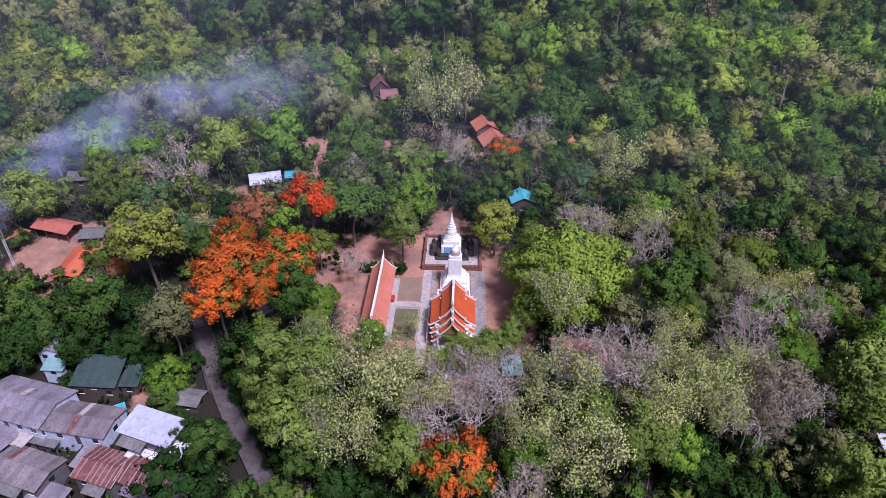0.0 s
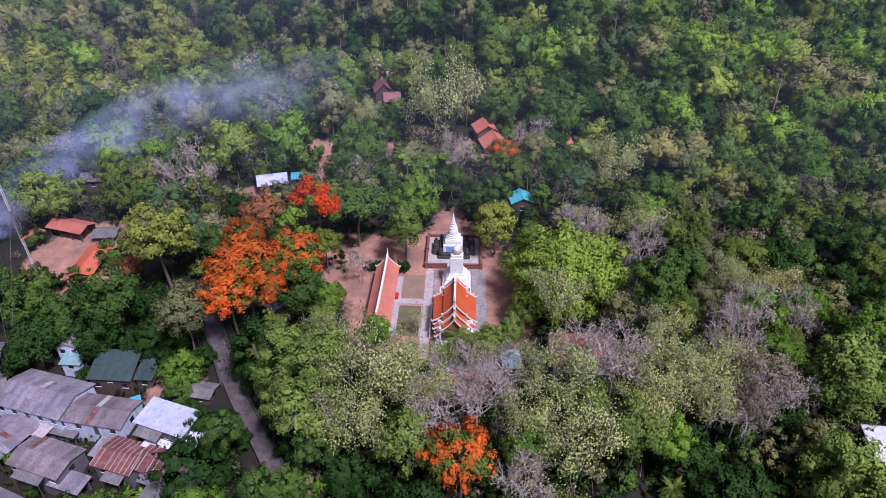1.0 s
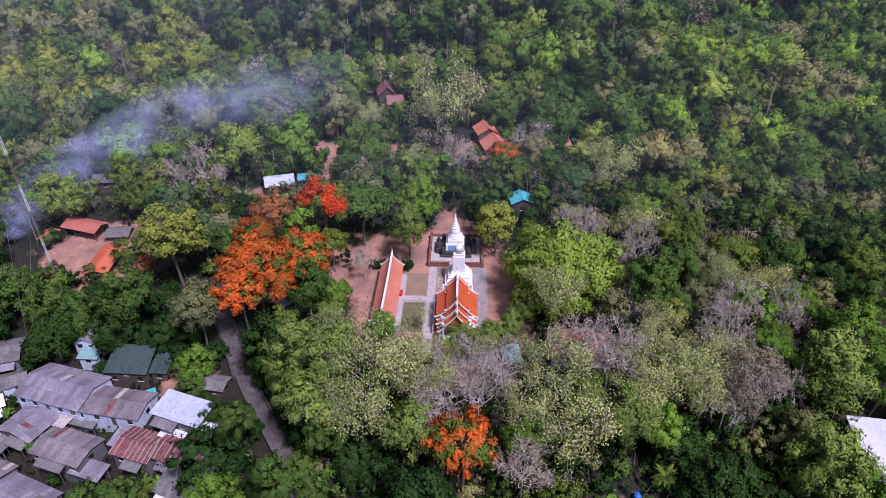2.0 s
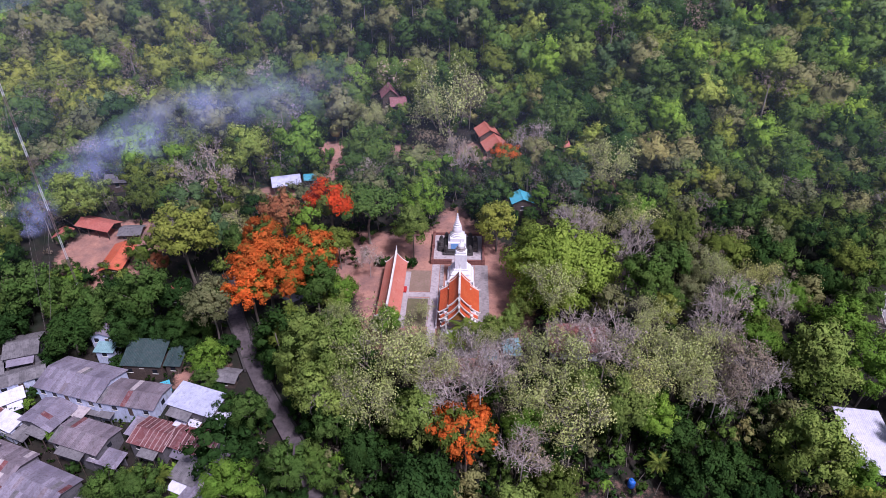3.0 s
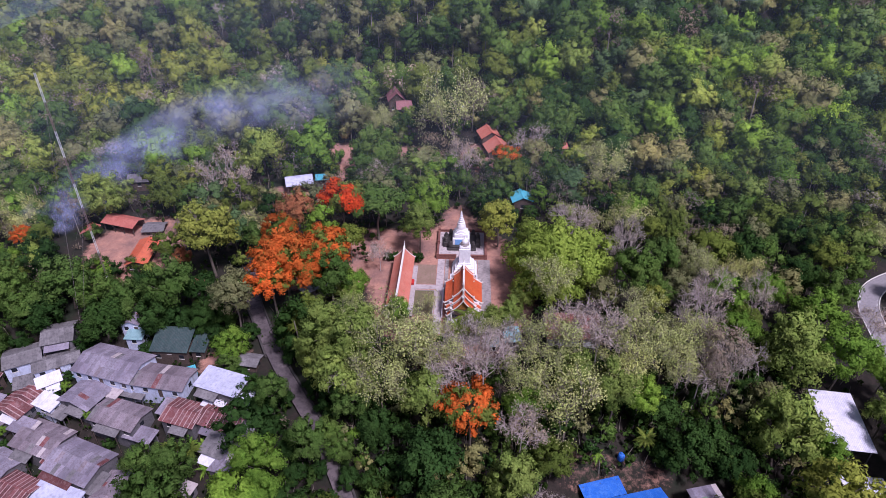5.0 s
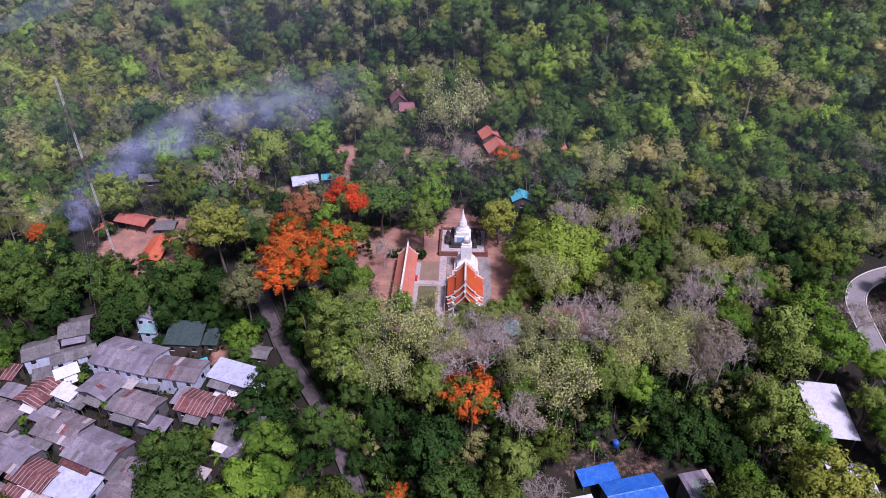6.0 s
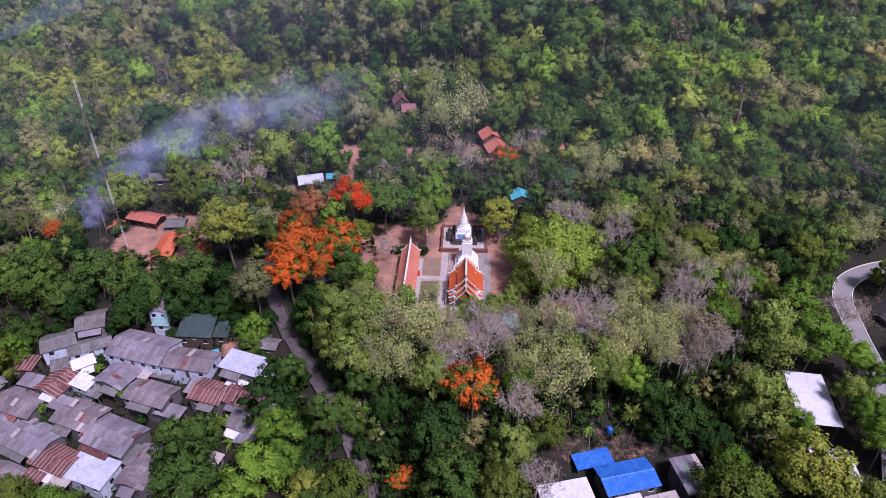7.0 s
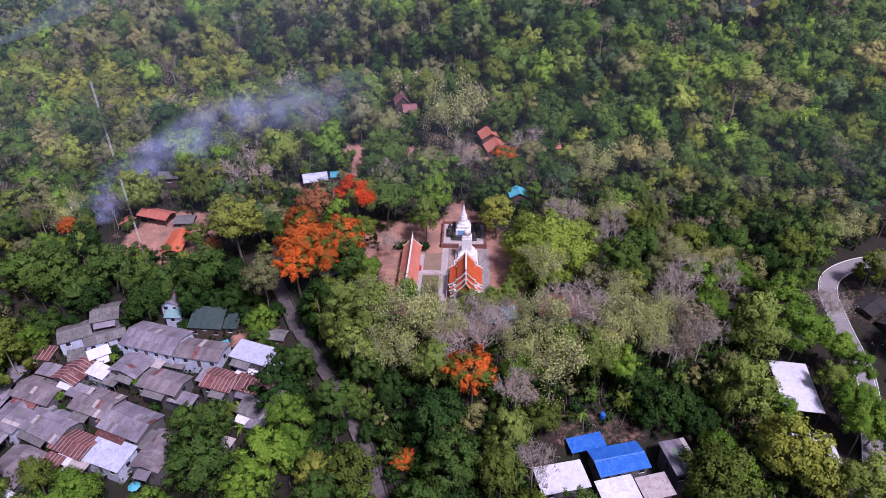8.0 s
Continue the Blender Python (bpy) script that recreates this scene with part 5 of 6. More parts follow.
G = "trees round the temple"
for kind, rows in (
    ("broad", [(38.1, 88.1, 5.7, 12.0), (-27.2, 90.5, 5.5, 9.0), (-19.3, 59.4, 4.7, 5.0), (-1.9, 37.1, 6.1, 2.0), (-26.1, 52.0, 4.2, 2.0), (-63.4, 91.5, 7.0, 6.0), (-109.9, 92.9, 7.1, 4.0), (-95.1, 89.0, 5.6, 1.0), (-73.5, 91.0, 5.4, 1.5), (-50.5, 86.6, 3.2, -5.0), (-102.0, 82.0, 5.0, -9.0), (30.1, 168.9, 7.8, 12.0), (15.3, 181.0, 7.1, 11.0), (-22.5, 154.1, 9.3, 9.0), (2.0, 140.5, 4.4, 6.5), (-22.6, 54.7, 3.4, 0.0)]),
    ("dark", [(-4.6, 45.9, 6.7, 4.0)]),
    ("sage", [(66.9, 72.8, 8.3, 4.0)]),
    ("bright", [(-34.2, 49.4, 5.0, 0.0), (-46.8, 78.2, 4.0, -0.6), (76.3, 72.0, 6.9, 4.0), (79.9, 49.2, 5.0, -1.0), (-12.0, 78.4, 2.9, 9.0), (77.9, 85.8, 6.2, 3.0), (56.9, 77.6, 4.6, 5.0), (-75.5, 38.6, 6.4, -11.0), (-38.3, 44.5, 6.6, -5.0), (-40.6, 38.5, 5.4, -7.0), (-60.0, 37.0, 4.0, -11.0), (-32.8, 45.1, 4.4, -4.0)]),
    ("lime", [(11.2, 116.0, 5.8, 7.8)]),
    ("bright", [(-6.6, 123.0, 6.0, 10.0)]),
    ("sage", [(-8.6, 113.0, 5.2, 9.4)]),
    ("lime", [(-58.3, 104.8, 7.7, 12.0)]),
    ("olive", [(-76.9, 130.5, 5.7, 8.0), (-75.3, 153.8, 7.9, 10.0), (-83.8, 42.1, 3.9, -9.0), (57.6, 196.9, 7.6, 13.0), (-21.1, 37.5, 5.8, -7.0), (47.7, 37.4, 7.5, -3.0), (16.0, 49.6, 4.5, 0.0), (81.4, 120.7, 6.5, 5.0)]),
    ("broad", [(-81.0, 94.0, 5.4, 2.0), (-88.5, 94.6, 7.0, 4.0), (-99.9, 91.1, 7.3, 4.0)]),
    ("sage", [(-95.2, 129.6, 7.5, 8.0), (-57.3, 151.7, 8.3, 9.0), (-25.3, 69.3, 5.8, 12.0), (-18.2, 65.8, 6.4, 14.0), (-20.5, 61.8, 6.4, 9.0), (-24.6, 64.6, 4.2, 7.0), (-5.3, 57.3, 5.1, 7.0), (27.2, 58.6, 5.2, 8.0)]),
    ("pale", [(-10.6, 64.3, 7.0, 13.0), (-13.4, 59.5, 5.8, 8.0), (42.8, 141.8, 7.1, 9.0), (19.0, 55.8, 6.8, 7.0), (-3.0, 64.3, 4.7, 10.0), (-1.1, 168.6, 10.8, 11.0), (-24.5, 176.8, 5.5, 9.0), (19.4, 86.0, 5.9, 11.0)]),
    ("sage", [(8.8, 44.3, 5.0, 1.5), (22.0, 62.0, 5.0, 7.0)]),
    ("bright", [(33.0, 60.0, 4.6, 5.0), (12.0, 57.0, 4.2, 5.0)]),
    ("bare", [(24.5, 73.0, 4.4, 8.0)]),
    ("pale", [ (12.5, 61.0, 5.0, 7.5), (29.5, 61.5, 4.8, 7.5), (41.0, 64.0, 4.6, 7.0), (39.8, 69.5, 5.6, 8.5), (17.4, 66.6, 6.4, 9.0), (32.0, 66.0, 5.5, 9.0), (45.0, 70.0, 5.0, 8.0), (36.0, 75.5, 5.0, 10.0), (-8.0, 70.5, 4.5, 9.0)]),
    ("bare", [(-19.6, 60.2, 3.6, 7.5), (4.6, 62.0, 5.6, 10.0), (9.5, 72.0, 4.4, 6.5), (1.5, 66.5, 5.0, 9.5), (26.8, 69.9, 6.1, 11.0), (50.9, 80.6, 5.2, 10.0), (51.3, 65.2, 4.8, 8.0), (-62.6, 133.5, 7.7, 9.0), (29.6, 113.5, 5.4, 9.0), (38.6, 99.7, 4.3, 12.0), (10.9, 51.6, 4.4, 5.0), (20.5, 74.0, 4.5, 9.0), (44.8, 63.8, 4.8, 6.0), (22.5, 158.0, 6.0, 8.0), (-18.1, 105.1, 3.0, 5.0), (3.5, 152.1, 5.5, 8.0), (-2.0, 61.0, 4.8, 9.0), (47.0, 74.0, 5.0, 8.0)]),
    ("flame_orange", [(-37.7, 93.7, 8.6, 12.5), (-28.8, 96.4, 7.4, 12.0), (-41.5, 107.0, 5.4, 11.0), (-39.0, 87.5, 6.6, 10.5), (-33.0, 90.0, 5.5, 11.0), (-11.2, 41.6, 3.0, -3.4), (-107.3, 111.7, 3.1, 6.0)]),
    ("flame_low", [(2.0, 54.2, 6.6, 7.6), (15.4, 149.4, 5.2, 10.4)]),
    ("grey", [(-46.2, 83.4, 5.4, 9.6)]),
    ("flame_red", [(-28.2, 118.0, 7.2, 12.0)]),
    ("bright", [(-23.0, 93.5, 4.2, 4.6), (83.0, 68.5, 4.2, 2.0), (85.6, 62.5, 3.6, 1.0)]),
    ("flame_faded", [(-38.8, 116.5, 6.4, 11.0), (-66.0, 105.0, 3.0, 4.0)]),
    ("umbrella", [(-19.7, 119.3, 8.6, 11.0)]),
    ("sage", [(12.6, 86.5, 3.0, 3.6), (10.4, 82.6, 2.4, 2.6), (14.6, 90.5, 3.2, 4.2), (-24.0, 92.0, 3.4, 4.0), (-22.4, 86.0, 3.2, 4.2)]),
    ("rain", [(23.7, 96.8, 14.0, 7.4)]),
    ("sage", [(57.0, 53.8, 7.0, 3.0), (79.8, 60.9, 4.2, -1.0), (73.6, 36.3, 5.8, -2.0)]),
    ("lime", [(61.7, 42.2, 7.6, 0.0), (66.3, 38.3, 5.9, -4.0), (41.3, 83.1, 3.3, 8.0), (-27.0, 37.5, 4.4, -2.0)]),
    ("bright", [(-18.5, 55.3, 1.5, -0.6), (-16.6, 50.5, 1.4, -2.2), (-55.6, 67.4, 1.3, -6.6), (-81.6, 73.6, 1.3, -7.5), (-73.4, 66.0, 1.2, -7.6), (-90.2, 63.6, 1.4, -9.6), (-59.6, 56.6, 1.5, -9.0)]),
    ("dark", [(-28.2, 58.2, 1.9, -9.0), (-24.2, 50.0, 2.1, -9.0), (-21.4, 44.4, 2.2, -9.0), (-32.6, 65.0, 1.9, -9.0), (-14.6, 47.0, 2.4, -9.0)]),
    ("dark", [(-96.0, 84.0, 2.6, -9.0), (-82.0, 83.6, 2.4, -9.0), (-67.4, 82.4, 2.2, -9.0), (-66.6, 79.6, 1.4, -9.0), (-56.4, 87.0, 3.4, -9.0), (-52.6, 84.6, 2.4, -9.0), (-48.6, 83.0, 2.2, -9.0), (-80.0, 80.8, 1.6, -9.0), (-43.6, 72.2, 1.8, -9.0), (-50.2, 74.6, 1.4, -9.0)]),
    ("dark", [(-59.0, 69.3, 1.2, -8.0), (-84.0, 72.2, 1.3, -9.5), (-88.6, 61.4, 1.2, -11.0), (-77.0, 54.0, 1.2, -13.0), (-99.6, 55.4, 1.6, -13.0), (-68.0, 61.2, 1.3, -10.5), (-83.0, 77.0, 1.3, -8.0), (-55.0, 87.0, 3.4, 1.0), (-52.5, 90.5, 3.6, 2.0), (-75.0, 88.0, 3.6, 1.0), (-36.2, 66.5, 3.3, -1.6)]),
    ("bright", [(85.0, 68.5, 3.2, 0.5), (80.5, 56.0, 4.0, -1.0), (83.5, 50.5, 4.4, -1.5), (85.4, 58.0, 3.4, -3.0), (84.0, 46.0, 4.0, -3.0), (50.0, 45.0, 4.0, -4.0), (52.5, 39.5, 4.6, -5.0)]),
    ("dark", [(-16.4, 109.6, 1.4, 1.2), (-14.6, 109.9, 1.4, 1.2), (-10.2, 109.2, 1.4, 1.2), (-8.6, 109.0, 1.4, 1.3)]),
    ("dark", [(-77.6, 86.4, 5.6, -5.0), (-66.5, 88.6, 4.6, -5.0), (-61.5, 87.6, 4.0, -5.0), (-92.0, 89.0, 5.5, -5.0), (-66.0, 85.6, 4.2, 2.0)]),
    ("dry", [(49.0, 66.5, 5.4, 10.0), (46.6, 63.0, 4.2, 8.0)]),
    ("broad", [(-51.6, 43.9, 8.3, -6.0), (-51.6, 53.6, 4.4, -6.0), (-56.8, 53.0, 4.6, -6.0)]),
    ("dark", [(36.4, 61.2, 5.4, 0.0), (39.9, 52.6, 5.2, -4.0), (45.0, 54.8, 4.7, -3.0), (-3.0, 184.1, 9.2, 12.0), (28.9, 156.6, 5.6, 8.0), (48.0, 50.5, 4.0, -5.0), (-28.1, 43.7, 3.3, -4.0), (-72.0, 96.0, 4.0, 2.0), (-57.2, 93.1, 4.3, 4.0), (-14.6, 56.3, 4.1, 0.0), (-121.4, 155.8, 5.5, 14.0)]),
):
    for row in rows:
        plant(kind, *row, G)


CLEARINGS = ((-3, 100, 36, 46, -2), (1.5, 128, 7, 13, 0), (-35, 168, 12, 10, 20), (-33, 157, 5, 13, 0), (-18, 166, 18, 7, 0), (-70, 62, 64, 46, -14), (-66.5, 41, 5, 8, 0), (-84, 118, 22, 20, 0), (31, 42, 34, 18, 12), (73, 52, 13, 32, 0), (103, 86, 16, 12, 35), (22.4, 80, 16, 13, 0), (5, 74, 13, 9, 0), (-44, 141, 17, 13, 15), (19, 129.6, 8, 13, 0), (13, 169, 10, 15, 12), (-19, 194, 7, 6, 0), (-92, 144, 11, 9, 0), (-47, 76, 8, 8, -18), (-88, 84, 16, 12, 20))
SPARSE = ((19, 126, 8, 18), (13, 160, 13, 30), (-19, 180, 14, 28), (-45, 136, 18, 16), (-84, 106, 24, 30), (-33, 150, 10, 26), (22, 181, 12, 18), (2, 186, 8, 12), (34, 160, 10, 16), (53, 146, 7, 14), (-94, 136, 22, 16), (-20, 160, 18, 12), (96, 74, 10, 30), (80, 80, 8, 20), (-17.5, 54, 6, 7), (-39, 68, 9, 14), (-66, 40, 7, 12))


def open_ground(x, y, low=False):
    """Where no wild tree stands; low: nor any scrub."""
    clear = (line_distance(x, y, LANE_LINE) < (2.7 if low else 3.8)) | (line_distance(x, y, ROAD_LINE) < 5.0)
    for cx, cy, w, d, deg in CLEARINGS:
        clear |= in_rect(x, y, cx, cy, w, d, deg)
    for cx, cy, w, d in () if low else SPARSE:
        clear |= in_rect(x, y, cx, cy, w, d)
    return clear


def wild_places(step, y0, y1, seed, jitter=2.3, apart=True):
    rng = np.random.default_rng(seed)
    gy = np.arange(y0, y1, step * 0.87)
    gx = np.arange(-420, 420, step)
    xx, yy = np.meshgrid(gx, gy)
    xx = xx + (np.arange(len(gy)) % 2)[:, None] * step / 2 + rng.uniform(-jitter, jitter, xx.shape)
    yy = yy + rng.uniform(-jitter, jitter, yy.shape)
    x, y = xx.ravel(), yy.ravel()
    big = np.array(PLANTED)
    free = ~open_ground(x, y, not apart)
    for bx, by, br in big if apart else ():
        free &= np.hypot(x - bx, y - by) > br * 0.8 + 1.5
    return np.stack([x, y], 1)[free]


near = wild_places(6.6, 12, 150, 21)
near = near[np.abs(near[:, 0]) < 74 + 0.62 * near[:, 1]]
mix = np.random.default_rng(5)
rest = []
for n, (x, y) in enumerate(near):
    if n % 5 in (1, 3) or len(PLANTED) > 330:
        rest.append((x, y))
        continue
    right = x > 45
    kind = mix.choice(["broad", "bright", "olive", "pale", "dark", "bare", "dry", "grey", "lime"], p=[0.32, 0.12, 0.13, 0.06, 0.16, 0.05, 0.05, 0.08, 0.03] if right else [0.26, 0.1, 0.16, 0.1, 0.12, 0.08, 0.06, 0.09, 0.03])
    if x > 46 and y < 62:
        kind = mix.choice(["bright", "sage", "olive"], p=[0.5, 0.3, 0.2])
    if -26 < x < 4 and y < 57:
        kind = mix.choice(["dark", "broad"], p=[0.8, 0.2])
    r = mix.uniform(3.4, 5.6)
    plant(kind, float(x), float(y), float(r), float(ground_z(x, y)) + mix.uniform(4.5, 9.0), "trees of the wood")


for kind, rows in (
    ("sage", [(8.5, 82.0, 3.1, 4.6), (11.6, 84.4, 2.6, 4.0), (-29.6, 71.4, 3.4, 4.6)]),
    ("bright", [(-12.5, 82.4, 3.3, 5.6)]),
    ("pale", [(-5.3, 88.4, 2.0, 3.4), (6.2, 77.6, 3.0, 4.4), (-3.6, 76.0, 3.2, 5.4)]),
    ("dark", [(20.4, 127.4, 2.4, 3.8), (16.4, 127.0, 2.0, 3.2)]),
    ("broad", [(-46.8, 75.2, 3.0, -2.0), (-20.6, 52.6, 3.2, -1.0)]),
    ("dark", [(-40.4, 68.8, 2.8, -3.0), (-37.6, 63.4, 2.8, -4.0), (-33.6, 59.6, 2.6, -4.5), (-30.4, 55.2, 2.6, -5.0), (-28.0, 49.6, 2.6, -5.0), (-44.0, 82.0, 2.4, -3.0), (-24.0, 61.6, 2.8, -2.0), (-27.4, 66.6, 2.4, -1.5), (-36.8, 81.4, 2.2, -2.0), (-33.4, 75.4, 2.2, -2.0), (-18.6, 47.6, 2.4, -4.0)]),
):
    for row in rows:
        plant(kind, *row, G)


def hill_forest(name, spots, clumps, leaves, size, seed, label, rmin, rmax, hmin, hmax, shares, fill=0.66, clump=0.30, tall=(0.9, 1.45), stem=0.024, core=0.42):
    """Crowns of a wood, each of its own kind, size and tone, with stems below."""
    rng = np.random.default_rng(seed)
    kinds = list(shares)
    odds = np.array(list(shares.values()), float)
    vs, ns, tones, tri, quad, tid, qid, base = [], [], [], [], [], [], [], 0

    def add(v, n, tone):
        nonlocal base
        vs.append(v)
        ns.append(n)
        tones.append(np.full(len(v), tone))
        base += len(v)

    for x, y in spots:
        k = rng.choice(len(kinds), p=odds / odds.sum())
        r = rmin + (rmax - rmin) * rng.random() ** 1.3
        rz = r * rng.uniform(*tall)
        g = float(ground_z(x, y))
        z = g + max(rng.uniform(hmin, hmax), rz * 0.75)
        tone = np.clip(0.14 + rng.normal() * 0.45, -0.7, 0.9)
        c, cr = clump_places(rng, r, rz, clumps, clump, -0.6, 0.6)
        c[:, :2] *= rng.uniform(0.8, 1.15, 2)
        thin = kinds[k] in ("dry", "husk")
        v, f, n, _ = leaf_cloud(rng, c, cr, r, rz, int(leaves * (r / rmax) ** 1.2), size * (0.7 if thin else 1), bulge=1.5, flutter=0.14)
        at = np.array([x, y, z])
        mv, mf, mn = masses(rng, c, cr, r, rz, fill * (0.3 if thin else 1), 0 if thin else core, True)
        tri.append(mf + base)
        tid.append(np.full(len(mf), k))
        add(mv + at, mn, tone)
        tri.append(f + base)
        tid.append(np.full(len(f), k))
        add(v + at, n, tone)
        w, lean = stem * rng.uniform(0.75, 1.25) * r, rng.uniform(-0.7, 0.7, 2)
        q = np.array([[-w, -w], [w, -w], [w, w], [-w, w]])
        quad.append(np.array([[0, 1, 5, 4], [1, 2, 6, 5], [2, 3, 7, 6], [3, 0, 4, 7]]) + base)
        qid.append(np.full(4, len(kinds)))
        side = unit(np.c_[np.r_[q, q], np.zeros(8)])
        add(np.r_[np.c_[q + [x, y], np.full(4, g - 0.2)], np.c_[q * 0.5 + [x + lean[0], y + lean[1]], np.full(4, z + rz * 0.3)]], side, 0)
    me = mesh_from(name, np.concatenate(vs), [np.concatenate(tri), np.concatenate(quad)], [LEAF[k] for k in kinds] + [PALETWIG], np.concatenate(tid + qid), np.concatenate(ns), np.concatenate(tones))
    tagged(new(name, me), label, "forest", kind="stuff")


MIX = {"broad": 22, "bright": 10, "olive": 18, "grey": 16, "dark": 9, "dry": 14, "teal": 3, "sage": 6, "lime": 4, "husk": 6}
FAR = {"broad": 28, "bright": 5, "olive": 14, "grey": 16, "dark": 22, "teal": 8, "dry": 7}
SUNNY = {"broad": 14, "bright": 9, "olive": 26, "grey": 10, "sage": 8, "dry": 16, "lime": 14, "husk": 6}
RIGHT = {"broad": 34, "bright": 6, "olive": 12, "grey": 14, "dark": 24, "teal": 8, "dry": 5, "sage": 3, "husk": 1}
DEEP = {"dark": 10, "scrub": 6, "teal": 3, "dry": 4, "broad": 7}
rest = [(x, y) for x, y in rest if not (32 < x < 56 and y < 64)]
hill_forest("wood", rest, 28, 1350, 0.42, 31, "mixed green and dry trees of the wood near the temple", 3.4, 6.2, 4.5, 9.0, MIX, core=0)
mid = wild_places(9.3, 150, 262, 22, 2.9)
mid = mid[np.abs(mid[:, 0]) < 74 + 0.62 * mid[:, 1]]
mx, my = mid.T
gap = (mx > -84) & (mx < 10) & (my > 209 + 0.0011 * (mx + 40) ** 2) & (my < 215 + 0.0011 * (mx + 40) ** 2) & (np.sin(mx * 0.21) > -0.75)
tall = (mx > -90) & (mx < 14) & (my >= 215 + 0.0011 * (mx + 40) ** 2) & (my < 240)
valley = (mx > 6) & (mx < 62) & (my > 200) & (my < 212) | (np.abs(mx - 118 - 0.9 * (my - 235)) < 9) & (my > 222)
ridge = (mx < 20) & (my > 176) & ~gap & ~tall & ~valley
slope = (mx > 20) & ~valley & ~gap & ~tall
rest_of_mid = ~(gap | tall | valley | ridge | slope)
hill_forest("valley_forest", mid[valley], 22, 1000, 0.6, 37, "dark dense trees in the fold between the hills", 3.6, 5.6, 4.0, 7.0, DEEP, 0.74, 0.35)
hill_forest("hill_forest", mid[rest_of_mid], 26, 1350, 0.54, 32, "mixed dry and green forest at the foot of the hills", 4.8, 8.8, 4.0, 12.0, MIX, 0.70, 0.27, (0.95, 1.45), core=0.5)
hill_forest("slope_forest", mid[slope], 26, 1350, 0.54, 39, "dense green forest on the slope behind the temple", 4.8, 9.0, 4.5, 11.0, RIGHT, 0.70, 0.27, (0.95, 1.45), core=0.5)
hill_forest("ridge_forest", mid[ridge], 26, 1350, 0.54, 35, "sunlit yellow-green forest on the near ridge", 4.8, 8.8, 4.0, 11.0, SUNNY, 0.70, 0.27, (0.95, 1.45), core=0.5)
hill_forest("tall_forest", mid[tall], 22, 1000, 0.58, 40, "tall slender trees with pale bare trunks above a dark gap", 3.6, 5.6, 9.5, 14.0, {"broad": 20, "grey": 22, "olive": 16, "dry": 10, "dark": 6}, 0.72, 0.33, (1.2, 1.7), 0.045)
back = wild_places(9.2, 262, 440, 23)
back = back[np.abs(back[:, 0]) < 60 + 0.62 * back[:, 1]]
hill_forest("far_forest", back, 8, 170, 1.05, 33, "hazy mixed forest covering the far hillside", 4.8, 9.2, 4.0, 13.0, FAR, 0.8, 0.30, (1.0, 1.7))
bushes = wild_places(5.4, 146, 262, 28, 2.0)
bushes = bushes[np.abs(bushes[:, 0]) < 50 + 0.6 * bushes[:, 1]]
hill_forest("bushes", bushes, 5, 170, 0.65, 42, "low trees and bushes filling the forest under the crowns", 2.2, 4.2, 2.0, 4.5, {"broad": 10, "olive": 8, "dark": 6, "grey": 6, "dry": 4, "sage": 2}, 0.7, 0.42, (0.9, 1.4), 0.02, 0.52)
young = wild_places(4.6, 100, 200, 27, 1.6, False)
young = young[open_ground(young[:, 0], young[:, 1])]
hill_forest("saplings", young, 10, 420, 0.42, 36, "young trees and bushes between the monks' huts", 1.8, 3.2, 1.2, 2.4, MIX)
# weeds added to darken the gaps, with shade in their leaf colour
weeds = np.random.default_rng(3).uniform((-108, 34), (-40, 92), (900, 2))
weeds = weeds[in_rect(weeds[:, 0], weeds[:, 1], -70, 62, 64, 52, -14)]
hill_forest("weeds", weeds, 3, 40, 0.34, 38, "weeds and shrubs coloured dark for the shade between the houses", 0.5, 1.2, 0.3, 0.6, {"scrub": 10, "broad": 2, "dark": 3}, core=0)
low = wild_places(4.8, 16, 160, 24, 2.2, False)
low = low[(np.abs(low[:, 0]) < 120)]
dense = wild_places(3.0, 36, 82, 25, 1.5, False)
low = np.r_[low, dense[(dense[:, 0] > -36) & (dense[:, 0] < 66)]]
# mostly the shade-dark scrub colour, to deepen the floor below the crowns
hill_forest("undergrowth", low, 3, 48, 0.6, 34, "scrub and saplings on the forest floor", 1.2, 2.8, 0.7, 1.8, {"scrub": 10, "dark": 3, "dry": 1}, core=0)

thicket = wild_places(4.4, 30, 84, 26, 1.8, False)
thicket = thicket[(thicket[:, 0] > -24) & (thicket[:, 0] < 70) & ~in_rect(thicket[:, 0], thicket[:, 1], 26, 52, 20, 7, 8)]
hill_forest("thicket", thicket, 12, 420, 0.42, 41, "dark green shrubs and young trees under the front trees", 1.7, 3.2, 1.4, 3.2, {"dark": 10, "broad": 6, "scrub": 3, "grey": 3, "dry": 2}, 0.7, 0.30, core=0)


# ---- palms and banana plants ----
def frond(length, droop, width):
    """One arching frond: a rib with a row of leaflets on either side."""
    bm = bmesh.new()
    n = 9
    rib = [Vector((0, length * k / n, length * (0.45 * k / n - droop * (k / n) ** 2))) for k in range(n + 1)]
    for a, b in zip(rib, rib[1:]):
        tube(bm, a, b, 0.03, 0.025, 3)
    for k in range(1, n + 1):
        w = width * math.sin(math.pi * (0.15 + 0.8 * k / n))
        for sx in (-1, 1):
            for j in range(2):
                p = rib[k - 1].lerp(rib[k], 0.5 * j + 0.25)
                tip = p + Vector((sx * w, 0.35 * w, -0.35 * w))
                side = Vector((0, 0.07, 0))
                bm.faces.new([bm.verts.new(q) for q in (p - side, p + side, tip)])
    me = bpy.data.meshes.new("frond")
    bm.to_mesh(me)
    bm.free()
    return me


PALM_FROND, BANANA_FROND = frond(2.3, 0.62, 0.5), frond(2.2, 0.9, 0.5)
